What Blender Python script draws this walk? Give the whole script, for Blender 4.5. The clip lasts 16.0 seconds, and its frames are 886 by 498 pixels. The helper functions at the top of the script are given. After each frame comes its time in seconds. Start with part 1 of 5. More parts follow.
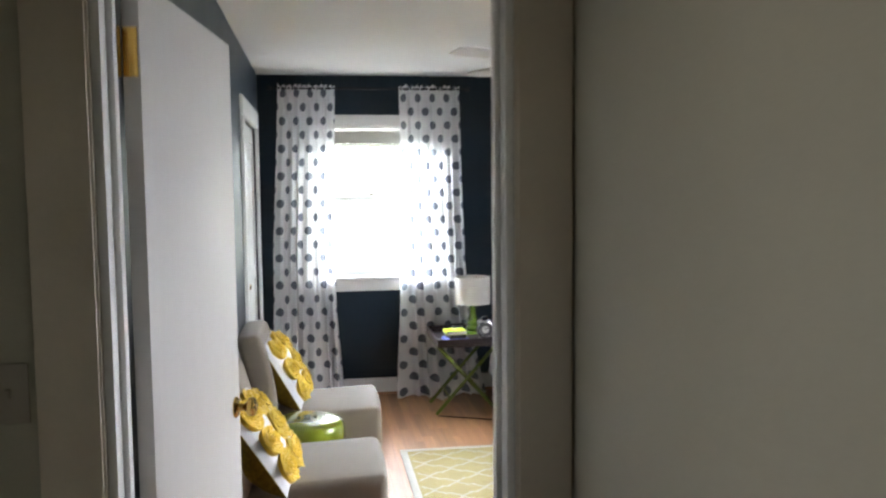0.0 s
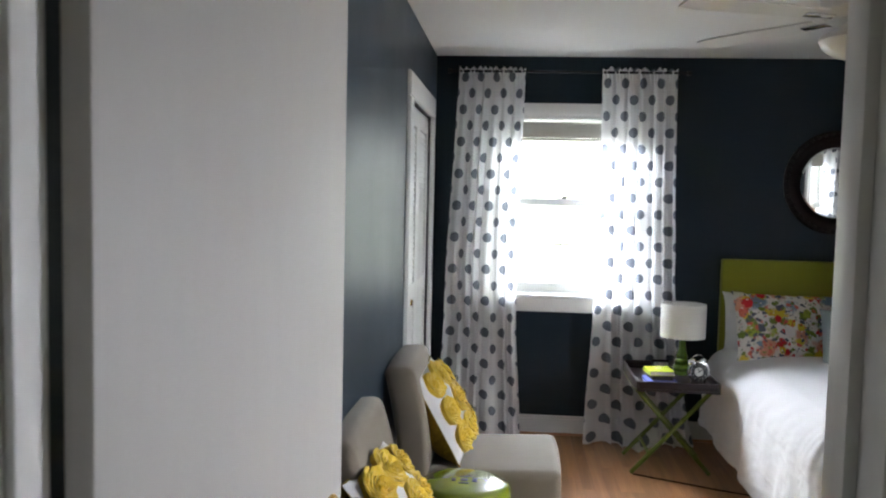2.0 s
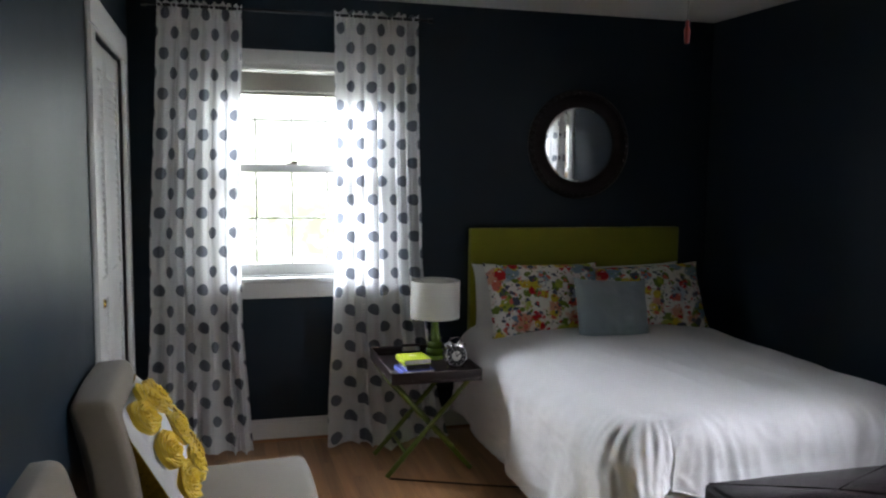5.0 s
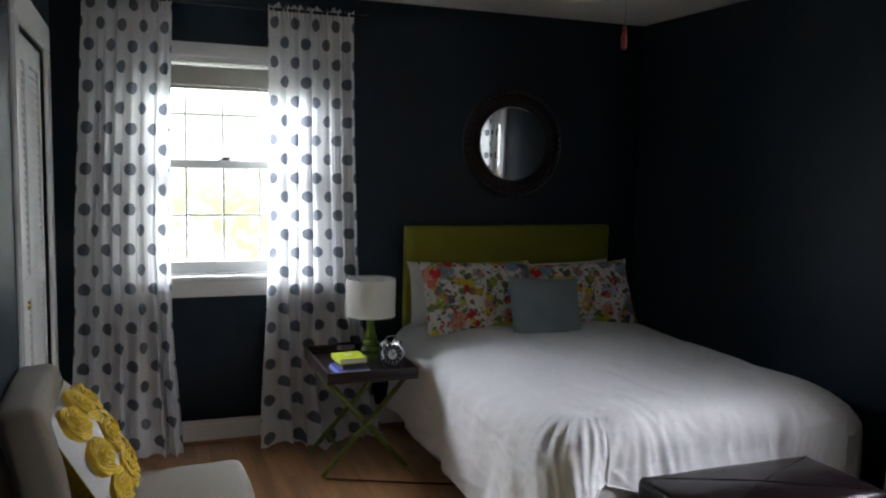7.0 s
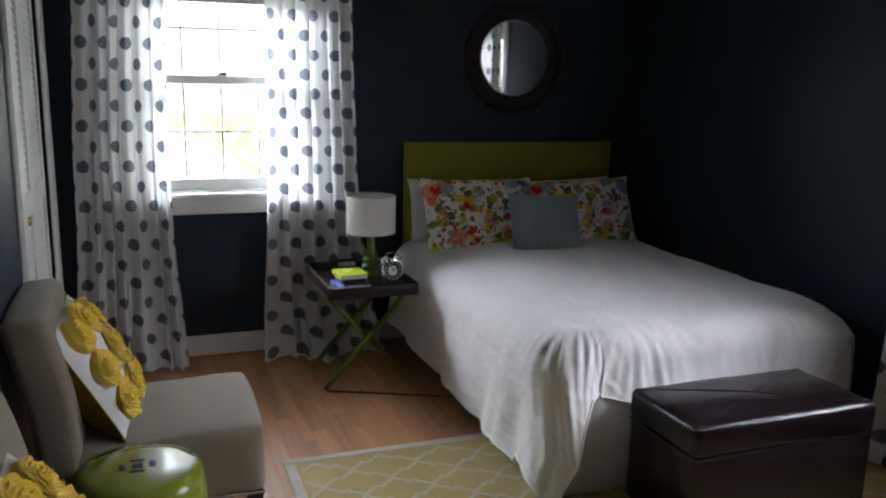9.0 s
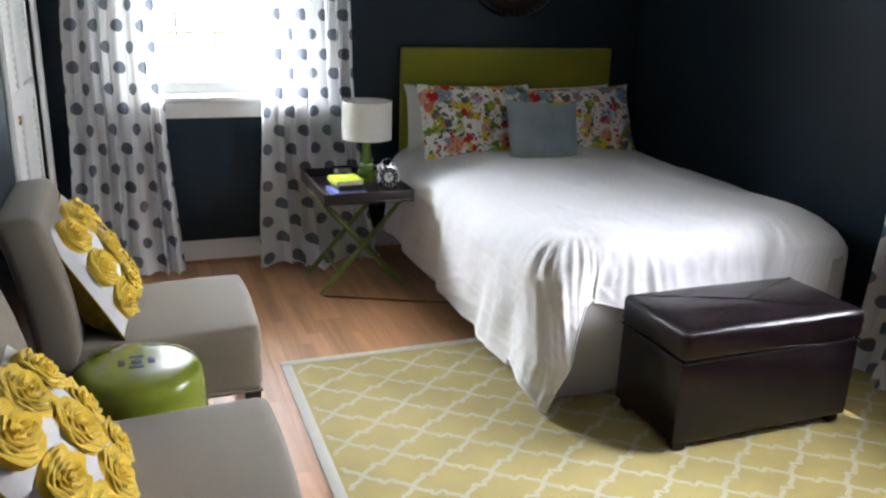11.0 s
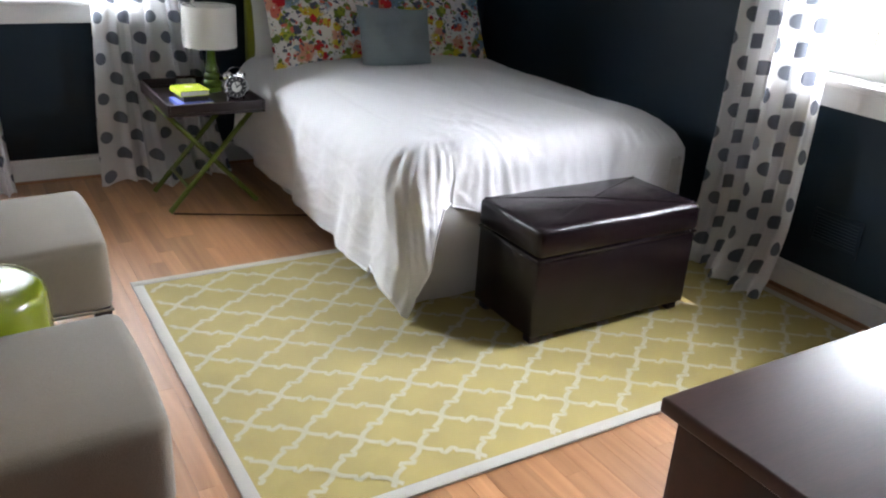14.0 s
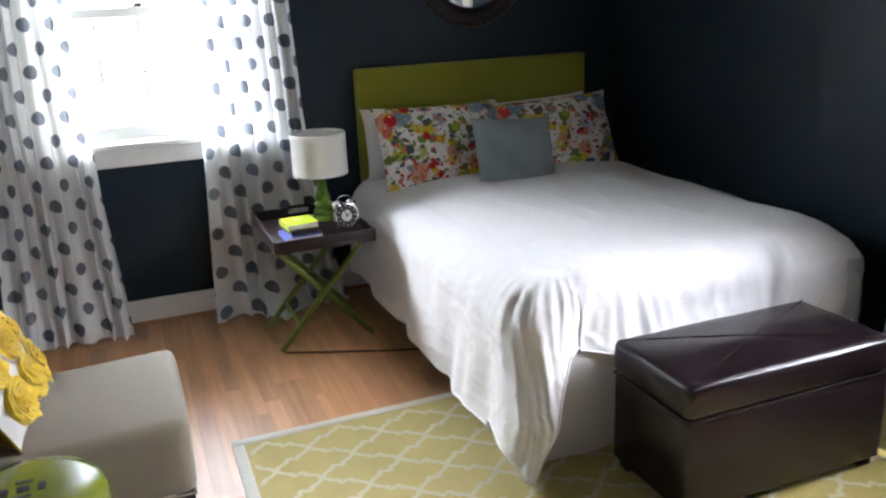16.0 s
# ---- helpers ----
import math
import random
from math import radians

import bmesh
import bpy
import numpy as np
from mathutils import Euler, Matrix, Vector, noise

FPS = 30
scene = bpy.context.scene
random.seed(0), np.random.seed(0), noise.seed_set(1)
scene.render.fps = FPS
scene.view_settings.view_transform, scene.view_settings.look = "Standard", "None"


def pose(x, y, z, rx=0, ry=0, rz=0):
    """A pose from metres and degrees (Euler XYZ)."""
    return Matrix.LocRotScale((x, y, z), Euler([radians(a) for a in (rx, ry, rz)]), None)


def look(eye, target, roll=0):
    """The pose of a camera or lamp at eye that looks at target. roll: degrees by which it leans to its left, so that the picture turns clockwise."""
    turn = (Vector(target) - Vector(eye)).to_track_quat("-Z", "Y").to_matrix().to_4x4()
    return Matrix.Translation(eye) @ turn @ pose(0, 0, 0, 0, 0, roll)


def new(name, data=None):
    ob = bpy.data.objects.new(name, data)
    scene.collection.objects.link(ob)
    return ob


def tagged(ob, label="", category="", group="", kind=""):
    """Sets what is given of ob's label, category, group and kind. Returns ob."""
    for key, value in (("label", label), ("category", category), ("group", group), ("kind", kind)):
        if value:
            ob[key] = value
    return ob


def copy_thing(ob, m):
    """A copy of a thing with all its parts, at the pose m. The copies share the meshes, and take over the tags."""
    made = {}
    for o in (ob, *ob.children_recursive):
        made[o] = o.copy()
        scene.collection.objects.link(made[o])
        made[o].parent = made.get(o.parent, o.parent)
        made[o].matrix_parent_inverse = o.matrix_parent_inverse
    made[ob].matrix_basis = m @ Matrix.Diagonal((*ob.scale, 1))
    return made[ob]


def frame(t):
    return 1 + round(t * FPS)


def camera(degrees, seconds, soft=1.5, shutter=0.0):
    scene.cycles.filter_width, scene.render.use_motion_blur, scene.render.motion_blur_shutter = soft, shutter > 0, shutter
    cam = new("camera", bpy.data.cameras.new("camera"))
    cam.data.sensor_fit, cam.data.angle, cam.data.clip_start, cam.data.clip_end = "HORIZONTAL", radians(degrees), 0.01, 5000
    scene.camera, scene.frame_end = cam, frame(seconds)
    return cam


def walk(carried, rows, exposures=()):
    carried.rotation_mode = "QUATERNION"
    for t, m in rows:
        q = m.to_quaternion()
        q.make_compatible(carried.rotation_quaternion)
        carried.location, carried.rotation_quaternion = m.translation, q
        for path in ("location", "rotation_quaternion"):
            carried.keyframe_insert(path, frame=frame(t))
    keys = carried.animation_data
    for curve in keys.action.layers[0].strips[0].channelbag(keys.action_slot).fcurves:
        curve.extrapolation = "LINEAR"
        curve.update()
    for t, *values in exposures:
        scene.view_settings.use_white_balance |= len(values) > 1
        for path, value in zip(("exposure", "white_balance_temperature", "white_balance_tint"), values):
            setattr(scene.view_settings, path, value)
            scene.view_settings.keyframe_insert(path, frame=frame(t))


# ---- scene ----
cam = camera(57.1, 16.0, soft=2.1, shutter=0.5)
PATH = [
    (0, (0.052, -0.114, 1.597), (0.352, 1.857, 1.445), -0.6),
    (0.5, (0.017, 0.179, 1.553), (0.255, 2.155, 1.356), 0.5),
    (1, (-0.019, 0.413, 1.527), (0.106, 2.403, 1.363), 0.6),
    (1.5, (0.045, 0.646, 1.543), (-0.021, 2.639, 1.387), 0.4),
    (2, (0.126, 0.835, 1.565), (-0.04, 2.823, 1.426), 1.3),
    (2.5, (0.139, 0.984, 1.55), (0.061, 2.972, 1.353), 1.0),
    (3, (0.082, 1.198, 1.537), (0.12, 3.186, 1.321), 0.8),
    (3.5, (0.092, 1.373, 1.541), (0.244, 3.353, 1.299), 0.5),
    (4, (0.107, 1.495, 1.544), (0.395, 3.459, 1.303), 0.8),
    (4.5, (0.085, 1.555, 1.543), (0.516, 3.494, 1.312), 0.7),
    (5, (0.047, 1.604, 1.537), (0.581, 3.52, 1.336), 0.7),
    (7.5, (0.004, 1.621, 1.564), (0.717, 3.475, 1.333), 1.4),
    (8, (0.009, 1.613, 1.56), (0.703, 3.463, 1.251), 1.1),
    (8.5, (0.024, 1.605, 1.552), (0.712, 3.447, 1.186), 1.1),
    (11, (0.025, 1.604, 1.514), (0.708, 3.382, 0.901), 2.0),
    (11.5, (0.026, 1.606, 1.492), (0.777, 3.334, 0.821), 2.5),
    (12, (0.035, 1.605, 1.491), (0.836, 3.298, 0.79), 2.7),
    (12.5, (0.032, 1.604, 1.482), (0.874, 3.269, 0.762), 3.3),
    (13, (0.028, 1.598, 1.479), (0.927, 3.223, 0.738), 3.6),
    (13.5, (0.021, 1.599, 1.469), (0.96, 3.193, 0.711), 3.6),
    (14, (0.016, 1.602, 1.466), (0.993, 3.162, 0.685), 3.7),
    (14.5, (0.019, 1.617, 1.477), (0.98, 3.204, 0.73), 3.6),
    (15, (0.093, 1.687, 1.491), (0.927, 3.346, 0.747), 2.1),
    (15.5, (0.234, 1.821, 1.534), (0.981, 3.564, 0.898), 2.0),
    (16, (0.313, 1.955, 1.529), (0.998, 3.737, 0.934), -2.6),
]
EXPOSURES = [(t, stops, 6250, 19) for t, stops in (
    (0.0, 0.55), (1.0, 0.32), (2.0, 0.05), (3.5, -0.14), (4.2, -0.36), (5.0, -0.82), (7.3, -1.08), (8.7, -1.05), (10.8, 0.07), (12.5, 0.10), (14.3, -0.06), (16.0, 0.20))]
walk(cam, [(t, look(eye, target, roll)) for t, eye, target, roll in PATH], EXPOSURES)

# ---- world, daylight ----
world = bpy.data.worlds.new("sky")
scene.world = world
world.use_nodes = True
wn, wl = world.node_tree.nodes, world.node_tree.links
sky = wn.new("ShaderNodeTexSky")
sky.sky_type = 'NISHITA'
sky.sun_disc = False
sky.sun_elevation, sky.sun_rotation = radians(50), radians(143)
wn["Background"].inputs["Strength"].default_value = 0.12
wl.new(sky.outputs["Color"], wn["Background"].inputs["Color"])


def sky_lamp(name, eye, target, sx, sy, watts, colour):
    """Daylight from the open sky above and outside a window, plus the hall's fill."""
    d = bpy.data.lights.new(name, "AREA")
    d.shape, d.size, d.size_y, d.energy, d.color = "RECTANGLE", sx, sy, watts, colour
    ob = new(name, d)
    ob.matrix_world = look(eye, target)
    return ob


sky_lamp("daylight_north", (-0.9, 7.9, 2.62), (0.8, 5.6, 1.15), 3.4, 1.1, 1450, (0.85, 0.94, 0.97))
sky_lamp("daylight_east", (4.15, 3.15, 2.12), (2.6, 3.3, 0.9), 2.8, 1.1, 790, (0.88, 0.94, 0.98))
# Unseen fill added to brighten the hall's east wall; no source known there.
sky_lamp("fill_hall", (-1.2, 0.35, 1.65), (0.55, 0.75, 1.35), 0.5, 0.6, 4.6, (1.0, 0.97, 0.80))
sun_data = bpy.data.lights.new("sun", "SUN")
sun_data.energy, sun_data.angle, sun_data.color = 5.0, radians(0.6), (1.0, 0.93, 0.82)
sun = new("sun", sun_data)
sun.matrix_world = look((2.5 + 4.75, 3.65 - 6.4, 9.5), (2.5, 3.65, 0))

# ---- materials ----
MATS = {}


def material(name):
    m = bpy.data.materials.new(name)
    m.use_nodes = True
    n, l = m.node_tree.nodes, m.node_tree.links
    return m, n, l, n["Principled BSDF"]


def surface(name, colour, rough=0.5, metal=0.0, spec=0.5, vary=0.12, scale=6.0, grain=80.0, bump=0.06, coat=0.0,
            sheen=0.0, stretch=(1, 1, 1), by_piece=0.0, even=0.15):
    """A painted, woven or polished surface with broad and fine variation and a fine relief."""
    m, n, l, p = material(name)
    tc, mp = n.new("ShaderNodeTexCoord"), n.new("ShaderNodeMapping")
    mp.inputs["Scale"].default_value = stretch
    l.new(tc.outputs["Object"], mp.inputs["Vector"])
    broad, fine = n.new("ShaderNodeTexNoise"), n.new("ShaderNodeTexNoise")
    broad.inputs["Scale"].default_value, broad.inputs["Detail"].default_value = scale, 4
    fine.inputs["Scale"].default_value, fine.inputs["Detail"].default_value = grain, 3
    for t in (broad, fine):
        l.new(mp.outputs["Vector"], t.inputs["Vector"])
    mix = n.new("ShaderNodeMath")
    mix.operation = "MULTIPLY_ADD"
    mix.inputs[1].default_value = 0.45
    l.new(fine.outputs["Fac"], mix.inputs[0])
    half = n.new("ShaderNodeMath")
    half.operation = "MULTIPLY"
    half.inputs[1].default_value = 0.55
    l.new(broad.outputs["Fac"], half.inputs[0])
    l.new(half.outputs[0], mix.inputs[2])
    last = mix.outputs[0]
    if by_piece:
        info, add = n.new("ShaderNodeObjectInfo"), n.new("ShaderNodeMath")
        add.operation = "MULTIPLY_ADD"
        add.inputs[1].default_value = by_piece
        l.new(info.outputs["Random"], add.inputs[0])
        l.new(last, add.inputs[2])
        last = add.outputs[0]
    ramp = n.new("ShaderNodeMapRange")
    ramp.inputs["From Min"].default_value, ramp.inputs["From Max"].default_value = 0.3, 0.7 + by_piece
    ramp.inputs["To Min"].default_value, ramp.inputs["To Max"].default_value = 1 - vary, 1 + vary
    l.new(last, ramp.inputs["Value"])
    col = n.new("ShaderNodeVectorMath")
    col.operation = "SCALE"
    col.inputs[0].default_value = colour
    l.new(ramp.outputs["Result"], col.inputs["Scale"])
    l.new(col.outputs["Vector"], p.inputs["Base Color"])
    rr = n.new("ShaderNodeMapRange")
    rr.inputs["To Min"].default_value, rr.inputs["To Max"].default_value = rough * (1 - even), min(1, rough * (1 + even))
    l.new(broad.outputs["Fac"], rr.inputs["Value"])
    l.new(rr.outputs["Result"], p.inputs["Roughness"])
    p.inputs["Metallic"].default_value, p.inputs["Specular IOR Level"].default_value = metal, spec
    p.inputs["Coat Weight"].default_value, p.inputs["Coat Roughness"].default_value = coat, 0.06
    p.inputs["Sheen Weight"].default_value = sheen
    if bump:
        b = n.new("ShaderNodeBump")
        b.inputs["Strength"].default_value, b.inputs["Distance"].default_value = bump, 0.004
        l.new(fine.outputs["Fac"], b.inputs["Height"])
        l.new(b.outputs["Normal"], p.inputs["Normal"])
    MATS[name] = m
    return m


NAVY = surface("navy_wall_paint", (0.0072, 0.0182, 0.0300), 0.42, spec=0.30, vary=0.10, scale=2.5, grain=220, bump=0.10)
CEIL = surface("ceiling_paint", (0.78, 0.78, 0.77), 0.9, spec=0.2, vary=0.03, scale=2, grain=150, bump=0.08)
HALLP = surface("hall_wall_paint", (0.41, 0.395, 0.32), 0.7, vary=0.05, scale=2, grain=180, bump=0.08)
# White trim darkened to beige: the hall's dim warm light put into colour.
TRIM_DIM = surface("trim_paint_dimmed_beige", (0.56, 0.50, 0.41), 0.45, vary=0.04, scale=4, grain=60, bump=0.03)
TRIM = surface("white_trim_paint", (0.76, 0.76, 0.74), 0.35, vary=0.03, scale=4, grain=60, bump=0.03)
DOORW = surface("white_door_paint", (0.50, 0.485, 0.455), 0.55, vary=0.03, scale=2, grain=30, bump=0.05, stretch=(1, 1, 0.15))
BRASS = surface("polished_brass", (0.62, 0.41, 0.12), 0.18, metal=1.0, vary=0.08, bump=0)
CHROME = surface("chrome", (0.75, 0.75, 0.77), 0.12, metal=1.0, vary=0.04, bump=0)
LINEN = surface("beige_upholstery", (0.205, 0.170, 0.125), 0.85, spec=0.25, vary=0.12, scale=5, grain=350, bump=0.45, sheen=0.3)
DARKWOOD = surface("espresso_wood", (0.018, 0.010, 0.010), 0.38, spec=0.32, vary=0.25, scale=5, grain=40, bump=0.05, stretch=(1, 8, 8))
DRESSERM = surface("brown_dresser_wood", (0.050, 0.017, 0.011), 0.33, spec=0.6, vary=0.25, scale=4, grain=30, bump=0.04, stretch=(1, 9, 9))
GREENWOOD = surface("green_lacquered_bamboo", (0.115, 0.16, 0.012), 0.35, vary=0.2, scale=14, grain=50, bump=0.05)
GREENFAB = surface("green_headboard_fabric", (0.235, 0.235, 0.010), 0.7, spec=0.35, vary=0.08, scale=4, grain=400, bump=0.2, sheen=0.15)
CERAMIC = surface("lime_ceramic_glaze", (0.165, 0.195, 0.012), 0.20, vary=0.14, scale=8, grain=30, bump=0.0, coat=0.6)
GLASSY = surface("green_lamp_glaze", (0.09, 0.16, 0.012), 0.12, vary=0.15, scale=12, grain=40, bump=0.0, coat=1.0)
# Near-black: painted shade for the stool's holes, also the colour of the ground.
DARKFILL = surface("hole_shade_and_ground", (0.01, 0.012, 0.006), 0.8, vary=0.1, bump=0)
LEATHER = surface("dark_brown_leather", (0.0080, 0.0044, 0.0052), 0.23, spec=0.33, vary=0.18, scale=7, grain=210, bump=0.10, even=0.05)
YELLOW = surface("yellow_felt", (0.76, 0.52, 0.050), 0.95, spec=0.15, vary=0.10, scale=30, grain=250, bump=0.3, sheen=0.4)
OCHRE = surface("ochre_cushion_back", (0.20, 0.13, 0.012), 0.9, spec=0.15, vary=0.55, scale=60, grain=200, bump=0.5)
COTTON = surface("white_cotton", (0.74, 0.73, 0.73), 0.9, spec=0.2, vary=0.04, scale=4, grain=300, bump=0.25, sheen=0.2)
DUVETM = surface("white_duvet_cotton", (0.75, 0.74, 0.745), 0.85, spec=0.25, vary=0.03, scale=3, grain=420, bump=0.22, sheen=0.2)
SKIRTM = surface("bed_skirt_cotton", (0.62, 0.61, 0.61), 0.9, spec=0.2, vary=0.04, scale=4, grain=300, bump=0.2)
GREYFAB = surface("blue_grey_cotton", (0.235, 0.285, 0.30), 0.9, spec=0.2, vary=0.06, scale=6, grain=380, bump=0.3, sheen=0.2)
SHADE = surface("lamp_shade_linen", (0.74, 0.72, 0.68), 0.9, spec=0.2, vary=0.03, scale=5, grain=400, bump=0.2)
MIRRORM = surface("silvered_mirror", (0.86, 0.88, 0.88), 0.02, metal=1.0, vary=0.01, bump=0)
RED = surface("red_tassel", (0.16, 0.02, 0.018), 0.8, vary=0.2, grain=200)
LIMEB = surface("lime_book_cover", (0.42, 0.50, 0.01), 0.45, vary=0.06, bump=0.02)
BLUEB = surface("blue_book_cover", (0.10, 0.13, 0.48), 0.45, vary=0.1, bump=0.02)
BLACKB = surface("dark_book_cover", (0.02, 0.015, 0.014), 0.5, vary=0.1, bump=0.02)
PAPER = surface("book_pages", (0.70, 0.68, 0.62), 0.9, vary=0.08, scale=3, grain=200, bump=0.2, stretch=(1, 1, 30))
DIAL = surface("clock_dial", (0.66, 0.65, 0.60), 0.5, vary=0.05, bump=0)
CORDM = surface("brown_cord_sheath", (0.045, 0.016, 0.008), 0.5, vary=0.1, bump=0)
BLACKM = surface("black_enamel", (0.012, 0.012, 0.013), 0.3, vary=0.1, bump=0)
OPAL = surface("opal_glass", (0.82, 0.81, 0.76), 0.25, vary=0.04, bump=0)
BLIND = surface("blind_slats", (0.46, 0.45, 0.39), 0.5, vary=0.06, bump=0.02)
RODM = surface("dark_bronze_rod", (0.010, 0.012, 0.016), 0.4, metal=0.4, vary=0.1, bump=0)
RUGL = surface("rug_trellis_wool", (0.42, 0.385, 0.26), 0.97, spec=0.1, vary=0.12, scale=12, grain=420, bump=0.6, sheen=0.3)
RUGW = surface("rug_cream_wool", (0.46, 0.44, 0.385), 0.97, spec=0.1, vary=0.08, scale=12, grain=420, bump=0.6, sheen=0.3)
RUGY = surface("rug_yellow_wool", (0.345, 0.275, 0.078), 0.97, spec=0.1, vary=0.20, scale=7, grain=420, bump=0.6, sheen=0.3)
RUBBER = surface("dark_plastic", (0.02, 0.02, 0.02), 0.6, vary=0.1, bump=0)
SWITCH = surface("switch_plate", (0.35, 0.32, 0.27), 0.4, vary=0.03, bump=0)


def oak():
    """Oak strip: long grain, darker pores, a tone of its own for each strip."""
    m, n, l, p = material("oak_strip")
    tc, info, mp = n.new("ShaderNodeTexCoord"), n.new("ShaderNodeObjectInfo"), n.new("ShaderNodeMapping")
    geo = n.new("ShaderNodeNewGeometry")
    mp.inputs["Scale"].default_value = (1.6, 26, 26)
    l.new(tc.outputs["Object"], mp.inputs["Vector"])
    off = n.new("ShaderNodeVectorMath")
    off.operation = "MULTIPLY_ADD"
    comb = n.new("ShaderNodeCombineXYZ")
    rnd = n.new("ShaderNodeMath")
    rnd.operation = "ADD"
    l.new(info.outputs["Random"], rnd.inputs[0])
    l.new(geo.outputs["Random Per Island"], rnd.inputs[1])
    l.new(rnd.outputs[0], comb.inputs["X"])
    l.new(rnd.outputs[0], comb.inputs["Y"])
    l.new(comb.outputs[0], off.inputs[0])
    off.inputs[1].default_value = (37, 53, 0)
    l.new(mp.outputs["Vector"], off.inputs[2])
    g = n.new("ShaderNodeTexNoise")
    g.inputs["Scale"].default_value, g.inputs["Detail"].default_value, g.inputs["Distortion"].default_value = 1.0, 6, 0.6
    l.new(off.outputs["Vector"], g.inputs["Vector"])
    ramp = n.new("ShaderNodeValToRGB")
    ramp.color_ramp.elements[0].position, ramp.color_ramp.elements[0].color = 0.25, (0.27, 0.120, 0.050, 1)
    ramp.color_ramp.elements[1].position, ramp.color_ramp.elements[1].color = 0.75, (0.46, 0.245, 0.115, 1)
    l.new(g.outputs["Fac"], ramp.inputs["Fac"])
    tone = n.new("ShaderNodeMath")
    tone.operation = "FRACT"
    l.new(rnd.outputs[0], tone.inputs[0])
    mr = n.new("ShaderNodeMapRange")
    mr.inputs["To Min"].default_value, mr.inputs["To Max"].default_value = 0.80, 1.18
    l.new(tone.outputs[0], mr.inputs["Value"])
    sc = n.new("ShaderNodeVectorMath")
    sc.operation = "SCALE"
    l.new(ramp.outputs["Color"], sc.inputs[0])
    l.new(mr.outputs["Result"], sc.inputs["Scale"])
    l.new(sc.outputs["Vector"], p.inputs["Base Color"])
    rr = n.new("ShaderNodeMapRange")
    rr.inputs["To Min"].default_value, rr.inputs["To Max"].default_value = 0.26, 0.40
    l.new(g.outputs["Fac"], rr.inputs["Value"])
    l.new(rr.outputs["Result"], p.inputs["Roughness"])
    b = n.new("ShaderNodeBump")
    b.inputs["Strength"].default_value, b.inputs["Distance"].default_value = 0.08, 0.002
    l.new(g.outputs["Fac"], b.inputs["Height"])
    l.new(b.outputs["Normal"], p.inputs["Normal"])
    return m


OAK = oak()


def maths(n, l, op, a, b=None, c=None):
    """One math node; numbers or sockets as inputs."""
    k = n.new("ShaderNodeMath")
    k.operation = op
    for i, v in enumerate((a, b, c)):
        if v is None:
            continue
        if isinstance(v, (int, float)):
            k.inputs[i].default_value = v
        else:
            l.new(v, k.inputs[i])
    return k.outputs[0]


def dotted():
    """Thin white cloth that lets daylight through, printed with staggered grey dots."""
    m, n, l, p = material("dotted_sheer_cotton")
    uv, sep = n.new("ShaderNodeUVMap"), n.new("ShaderNodeSeparateXYZ")
    l.new(uv.outputs["UV"], sep.inputs[0])
    wob = n.new("ShaderNodeTexNoise")
    wob.inputs["Scale"].default_value = 38
    l.new(uv.outputs["UV"], wob.inputs["Vector"])
    px, py, rad = 0.150, 0.206, 0.0318

    def lattice(du, dv):
        fu = maths(n, l, "PINGPONG", maths(n, l, "ADD", sep.outputs["X"], du), px / 2)
        fv = maths(n, l, "PINGPONG", maths(n, l, "ADD", sep.outputs["Y"], dv), py / 2)
        return maths(n, l, "SQRT", maths(n, l, "ADD", maths(n, l, "MULTIPLY", fu, fu), maths(n, l, "MULTIPLY", fv, fv)))

    near = maths(n, l, "MINIMUM", lattice(0, 0), lattice(px / 2, py / 2))
    near = maths(n, l, "MULTIPLY_ADD", wob.outputs["Fac"], 0.006, near)
    mask = n.new("ShaderNodeMapRange")
    mask.inputs["From Min"].default_value, mask.inputs["From Max"].default_value = rad + 0.0045, rad + 0.001
    l.new(near, mask.inputs["Value"])
    mix = n.new("ShaderNodeMix")
    mix.data_type = "RGBA"
    mix.inputs["A"].default_value, mix.inputs["B"].default_value = (0.88, 0.88, 0.88, 1), (0.185, 0.20, 0.235, 1)
    l.new(mask.outputs["Result"], mix.inputs["Factor"])
    weave = n.new("ShaderNodeTexNoise")
    weave.inputs["Scale"].default_value = 500
    l.new(uv.outputs["UV"], weave.inputs["Vector"])
    b = n.new("ShaderNodeBump")
    b.inputs["Strength"].default_value, b.inputs["Distance"].default_value = 0.15, 0.002
    l.new(weave.outputs["Fac"], b.inputs["Height"])
    dif, tra, ms = n.new("ShaderNodeBsdfDiffuse"), n.new("ShaderNodeBsdfTranslucent"), n.new("ShaderNodeMixShader")
    for s in (dif, tra):
        l.new(mix.outputs["Result"], s.inputs["Color"])
        l.new(b.outputs["Normal"], s.inputs["Normal"])
    ms.inputs[0].default_value = 0.40
    l.new(dif.outputs[0], ms.inputs[1])
    l.new(tra.outputs[0], ms.inputs[2])
    l.new(ms.outputs[0], n["Material Output"].inputs["Surface"])
    return m


DOTS = dotted()


